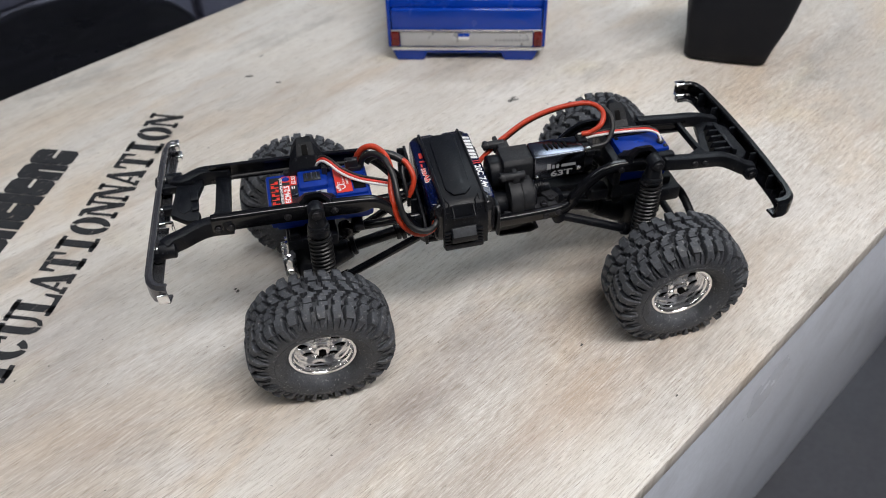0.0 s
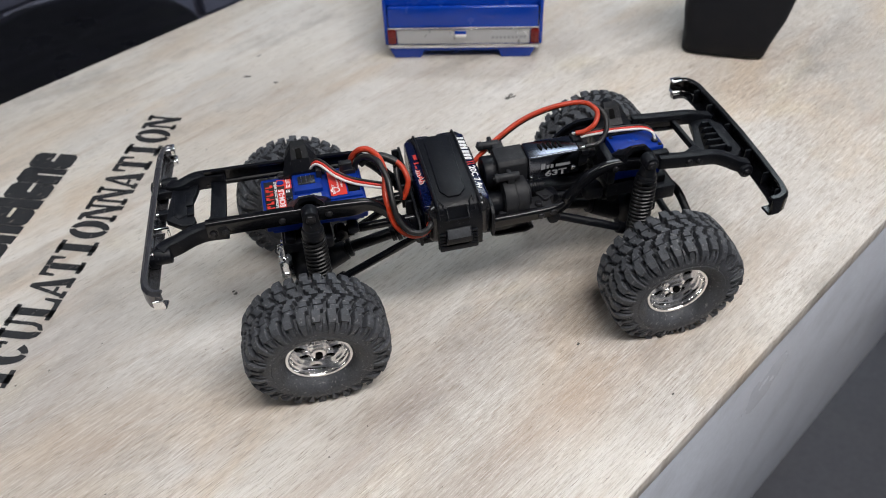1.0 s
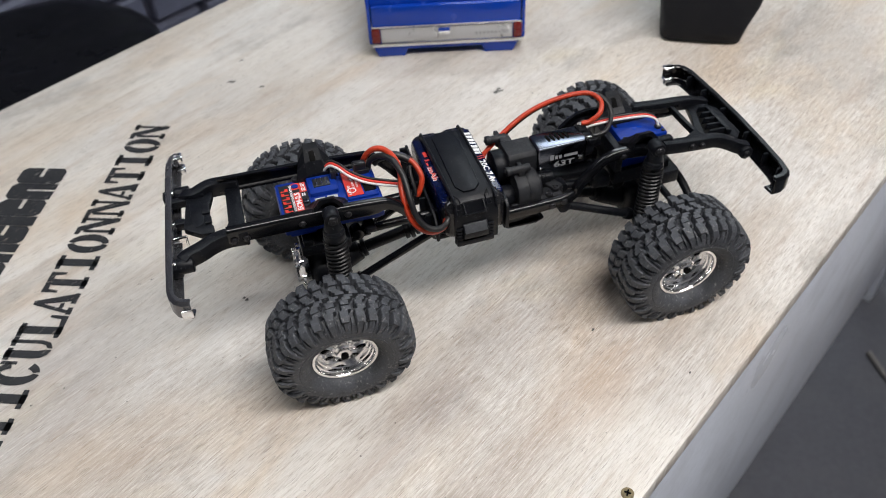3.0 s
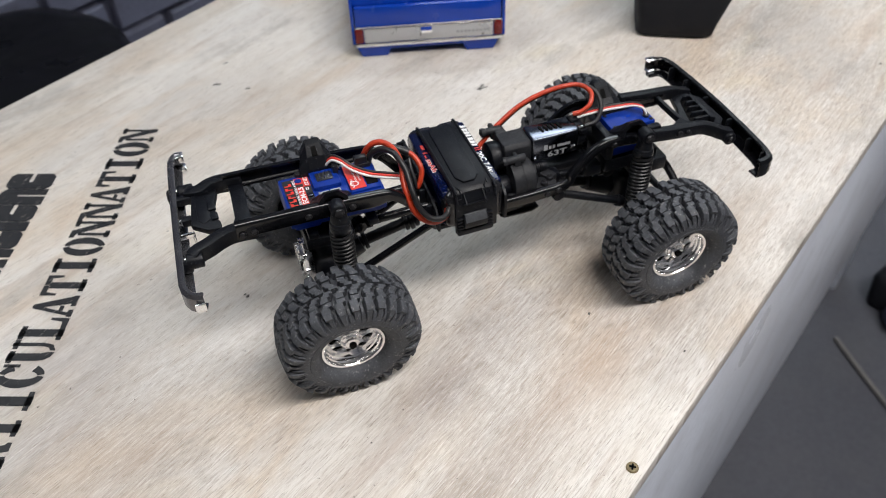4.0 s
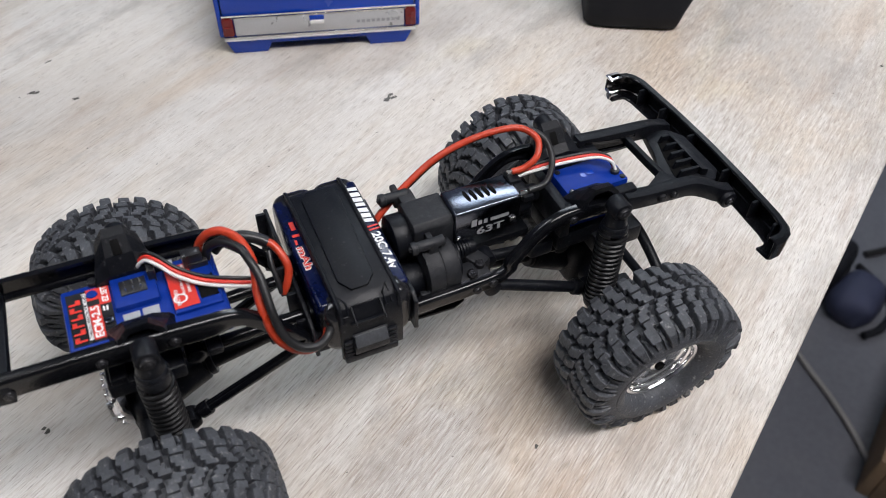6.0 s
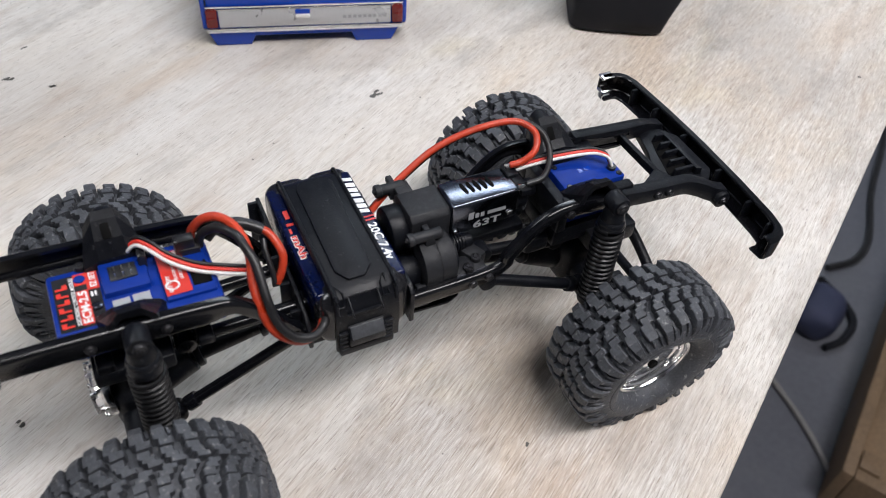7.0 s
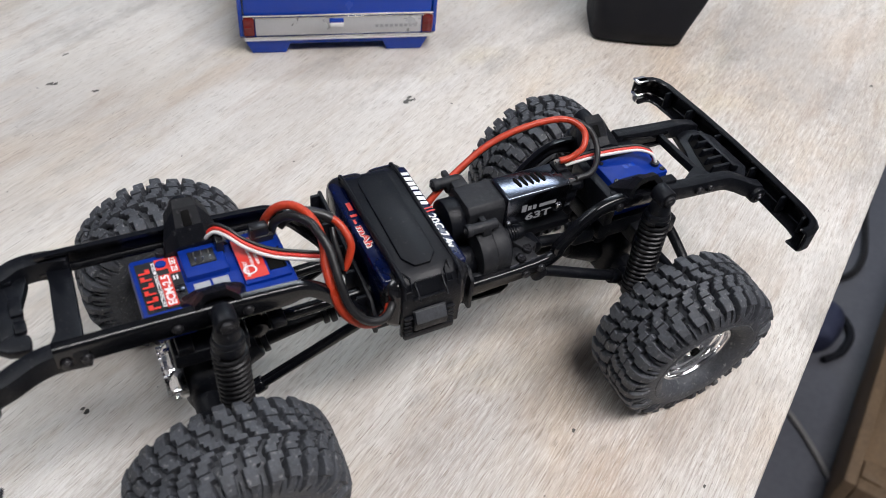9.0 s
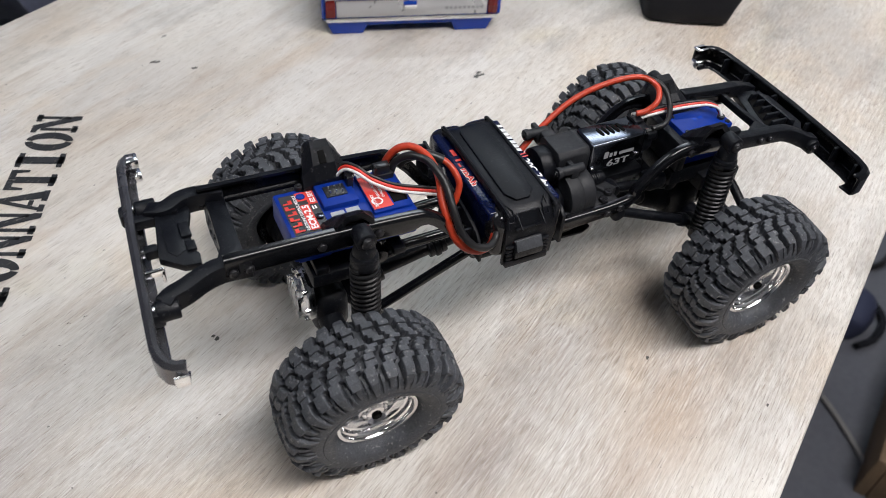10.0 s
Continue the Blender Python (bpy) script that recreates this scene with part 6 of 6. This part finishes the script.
    for x in (w0 + 0.0036, w1 - 0.0036):
        bm = bmesh.new()
        prism(bm, [(0.108, 0.062), (0.112, 0.086), (0.158, 0.086), (0.176, 0.062)], x - 0.0006, x + 0.0006, "yz", 0.0003)
        add("side_window", bm, GLASS_DARK)
    bm = bmesh.new()
    prism(bm, [(0.1695, 0.086), (0.1845, 0.062), (0.1855, 0.0625), (0.1705, 0.0865)], w0 + 0.012, w1 - 0.012, "yz", 0.0002)
    add("windscreen", bm, GLASS_DARK)
    bm = bmesh.new()
    prism(bm, [(0.0985, 0.064), (0.1045, 0.085), (0.1056, 0.0846), (0.0998, 0.0636)], w0 + 0.014, w1 - 0.014, "yz", 0.0002)
    add("rear_window", bm, GLASS_DARK)
    bm = bmesh.new()
    prism(bm, [(0.186, 0.047), (0.250, 0.044), (0.261, 0.040), (0.261, 0.034), (0.186, 0.038)], w0 + 0.002, w1 - 0.002, "yz", 0.0012)
    add("bonnet", bm, BLUE_PAINT)
    bm = bmesh.new()
    box(bm, (mid, 0.2610, 0.0220), (0.1080, 0.0030, 0.0300), 0.001)
    add("grille", bm, DARK_CHROME)


def pouch():
    """A soft black bag, wider at its top than at its foot."""
    c = (0.2355 + SHIFT, 0.1835, 0)
    t = thing("bag", "soft black nylon pouch standing upright on the bench", "bag", pose(*c, 0, 0, -27))
    bm = bmesh.new()
    rows = [(0.0, 0.027, 0.019), (0.002, 0.0290, 0.0220), (0.012, 0.0305, 0.0240), (0.03, 0.0335, 0.026), (0.05, 0.0360, 0.026), (0.066, 0.0370, 0.024), (0.078, 0.036, 0.017), (0.084, 0.034, 0.006), (0.085, 0.033, 0.001)]
    rng = random.Random(2)
    rings = []
    n = 36
    for z, a, b in rows:
        ring = []
        for k in range(n):
            g = 2 * math.pi * k / n
            cx, cy = math.cos(g), math.sin(g)
            x = a * math.copysign(abs(cx) ** 0.3, cx)
            y = b * math.copysign(abs(cy) ** 0.3, cy)
            q = noise.noise(Vector((x * 40, y * 40, z * 50))) * 0.0022 * (1 if z > 0.001 else 0)
            ring.append(bm.verts.new((x + 0.10 * z + q, y + 0.05 * z + q, z)))
        rings.append(ring)
    for p, q in zip(rings, rings[1:]):
        for k in range(n):
            j = (k + 1) % n
            bm.faces.new((p[k], p[j], q[j], q[k]))
    bm.faces.new(list(reversed(rings[0])))
    bm.faces.new(rings[-1])
    bmesh.ops.recalc_face_normals(bm, faces=bm.faces)
    part("bag_body", bm, FABRIC, t, sharp=70)
    bm = bmesh.new()
    tube(bm, [(-0.036, 0.0045, 0.0850), (-0.01, 0.0045, 0.0875), (0.02, 0.0045, 0.0875), (0.044, 0.0045, 0.0850)], 0.0013, 8)
    part("zip", bm, PLASTIC, t)


truck_body()
pouch()


# ---- beside the bench ----
def stool():
    t = thing("stool", "round black leatherette stool behind the bench", "stool", pose(-0.375, 0.885, FLOOR_Z))
    bm = bmesh.new()
    top = 0.47
    lathe(bm, [(0.0005, top - 0.004), (0.06, top - 0.002), (0.135, top), (0.166, top - 0.006), (0.181, top - 0.020), (0.186, top - 0.040), (0.183, top - 0.060), (0.168, top - 0.072), (0.0005, top - 0.074)], 64)
    placed(bm, Matrix.Rotation(radians(90), 4, "X"))
    bmesh.ops.recalc_face_normals(bm, faces=bm.faces)
    for v in bm.verts:
        v.co.z += 0.004 * noise.noise(Vector((v.co.x * 9, v.co.y * 26, v.co.z * 9)))
    part("seat_cushion", bm, LEATHER, t, "padded black seat with creases", sharp=60)
    bm = bmesh.new()
    tube(bm, [(0.186 * math.cos(a), 0.186 * math.sin(a), top - 0.042) for a in np.linspace(0, 6.2832, 40)], 0.003, 8, 0)
    part("piping", bm, LEATHER, t)
    bm = bmesh.new()
    rod(bm, (0, 0, 0.05), (0, 0, top - 0.072), 0.025, None, 24)
    part("column", bm, DARK_CHROME, t)
    for k in range(5):
        a = 2 * math.pi * k / 5
        bm = bmesh.new()
        rod(bm, (0.02 * math.cos(a), 0.02 * math.sin(a), 0.07), (0.2 * math.cos(a), 0.2 * math.sin(a), 0.05), 0.016, 0.011, 12)
        rod(bm, (0.2 * math.cos(a) - 0.011 * math.sin(a), 0.2 * math.sin(a) + 0.011 * math.cos(a), 0.026), (0.2 * math.cos(a) + 0.011 * math.sin(a), 0.2 * math.sin(a) - 0.011 * math.cos(a), 0.026), 0.026, None, 18)
        part("foot", bm, PLASTIC, t)


stool()


def floor_bag():
    t = thing("tool_bag", "small navy and black padded bag lying on the floor", "bag", pose(0.888, 0.280, FLOOR_Z, 0, 0, 24))
    bm = bmesh.new()
    box(bm, (0, 0, 0.032), (0.088, 0.072, 0.064), 0.026, seg=4)
    for v in bm.verts:
        v.co += Vector((1, 1, 0.6)) * 0.006 * noise.noise(v.co * 25)
    part("bag_body", bm, NAVY, t, sharp=60)
    bm = bmesh.new()
    box(bm, (0.040, 0.055, 0.035), (0.085, 0.045, 0.07), 0.016, seg=3)
    for v in bm.verts:
        v.co += Vector((1, 1, 0.6)) * 0.006 * noise.noise(v.co * 22 + Vector((3, 0, 0)))
    part("bag_flap", bm, FABRIC, t, sharp=60)
    bm = bmesh.new()
    tube(bm, [(-0.040, -0.038, 0.010), (-0.005, -0.054, 0.010), (0.045, -0.052, 0.010), (0.070, -0.022, 0.014), (0.062, 0.025, 0.04)], 0.006, 8)
    part("handle", bm, FABRIC, t)


def cable(name, label, pts, r, material):
    bm = tube(bmesh.new(), pts, r, 10, 8)
    tagged(part(name, bm, material, None), label, "cable")


floor_bag()
F = FLOOR_Z + 0.006
cable("power_cable", "black power cable lying in a loop on the floor", [(1.00, 0.36, F), (1.06, 0.355, F), (1.115, 0.378, F), (1.17, 0.425, F), (1.23, 0.48, F), (1.45, 0.66, F), (1.55, 0.9, F)], 0.006, BLACK_WIRE)
cable("thin_cable", "thin black cable curling over the floor", [(0.95, 0.38, F), (1.02, 0.46, F), (1.14, 0.54, F), (1.32, 0.66, F), (1.40, 0.86, F)], 0.0045, BLACK_WIRE)
cable("grey_cable", "thin pale grey cable lying on the dark floor", [(0.76, 0.30, F), (0.75, 0.22, F), (0.742, 0.15, F), (0.728, 0.09, F), (0.712, 0.04, F), (0.70, -0.05, F), (0.68, -0.14, F)], 0.004, GREY_CABLE)


def crate():
    t = thing("wooden_crate", "shallow open raw pine crate standing on the floor", "crate", pose(1.013, 0.0606, FLOOR_Z, 0, 0, EDGE))
    w, d, h = 0.60, 0.30, 0.085
    for y in (-d / 2, d / 2):
        bm = bmesh.new()
        box(bm, (0, y, h / 2), (w, 0.016, h), 0.002)
        part("board", bm, CRATE, t)
    for x in (-w / 2 + 0.008, 0.06, w / 2 - 0.008):
        bm = bmesh.new()
        box(bm, (x, 0, h / 2), (0.018, d - 0.017, h - 0.002), 0.002)
        part("board", bm, CRATE, t)
    for k in range(4):
        bm = bmesh.new()
        box(bm, (0, -0.10 + k * 0.066, 0.008), (w - 0.035, 0.060, 0.010), 0.001)
        part("base_board", bm, CRATE, t)
    for x in (-w / 2 + 0.035, w / 2 - 0.035):
        for y in (-d / 2 + 0.024, d / 2 - 0.024):
            bm = bmesh.new()
            box(bm, (x, y, h / 2 + 0.004), (0.030, 0.028, h - 0.010), 0.002)
            part("post", bm, CRATE, t)


crate()

# ---- the pieces of the wall ----
bricks(wall_north)
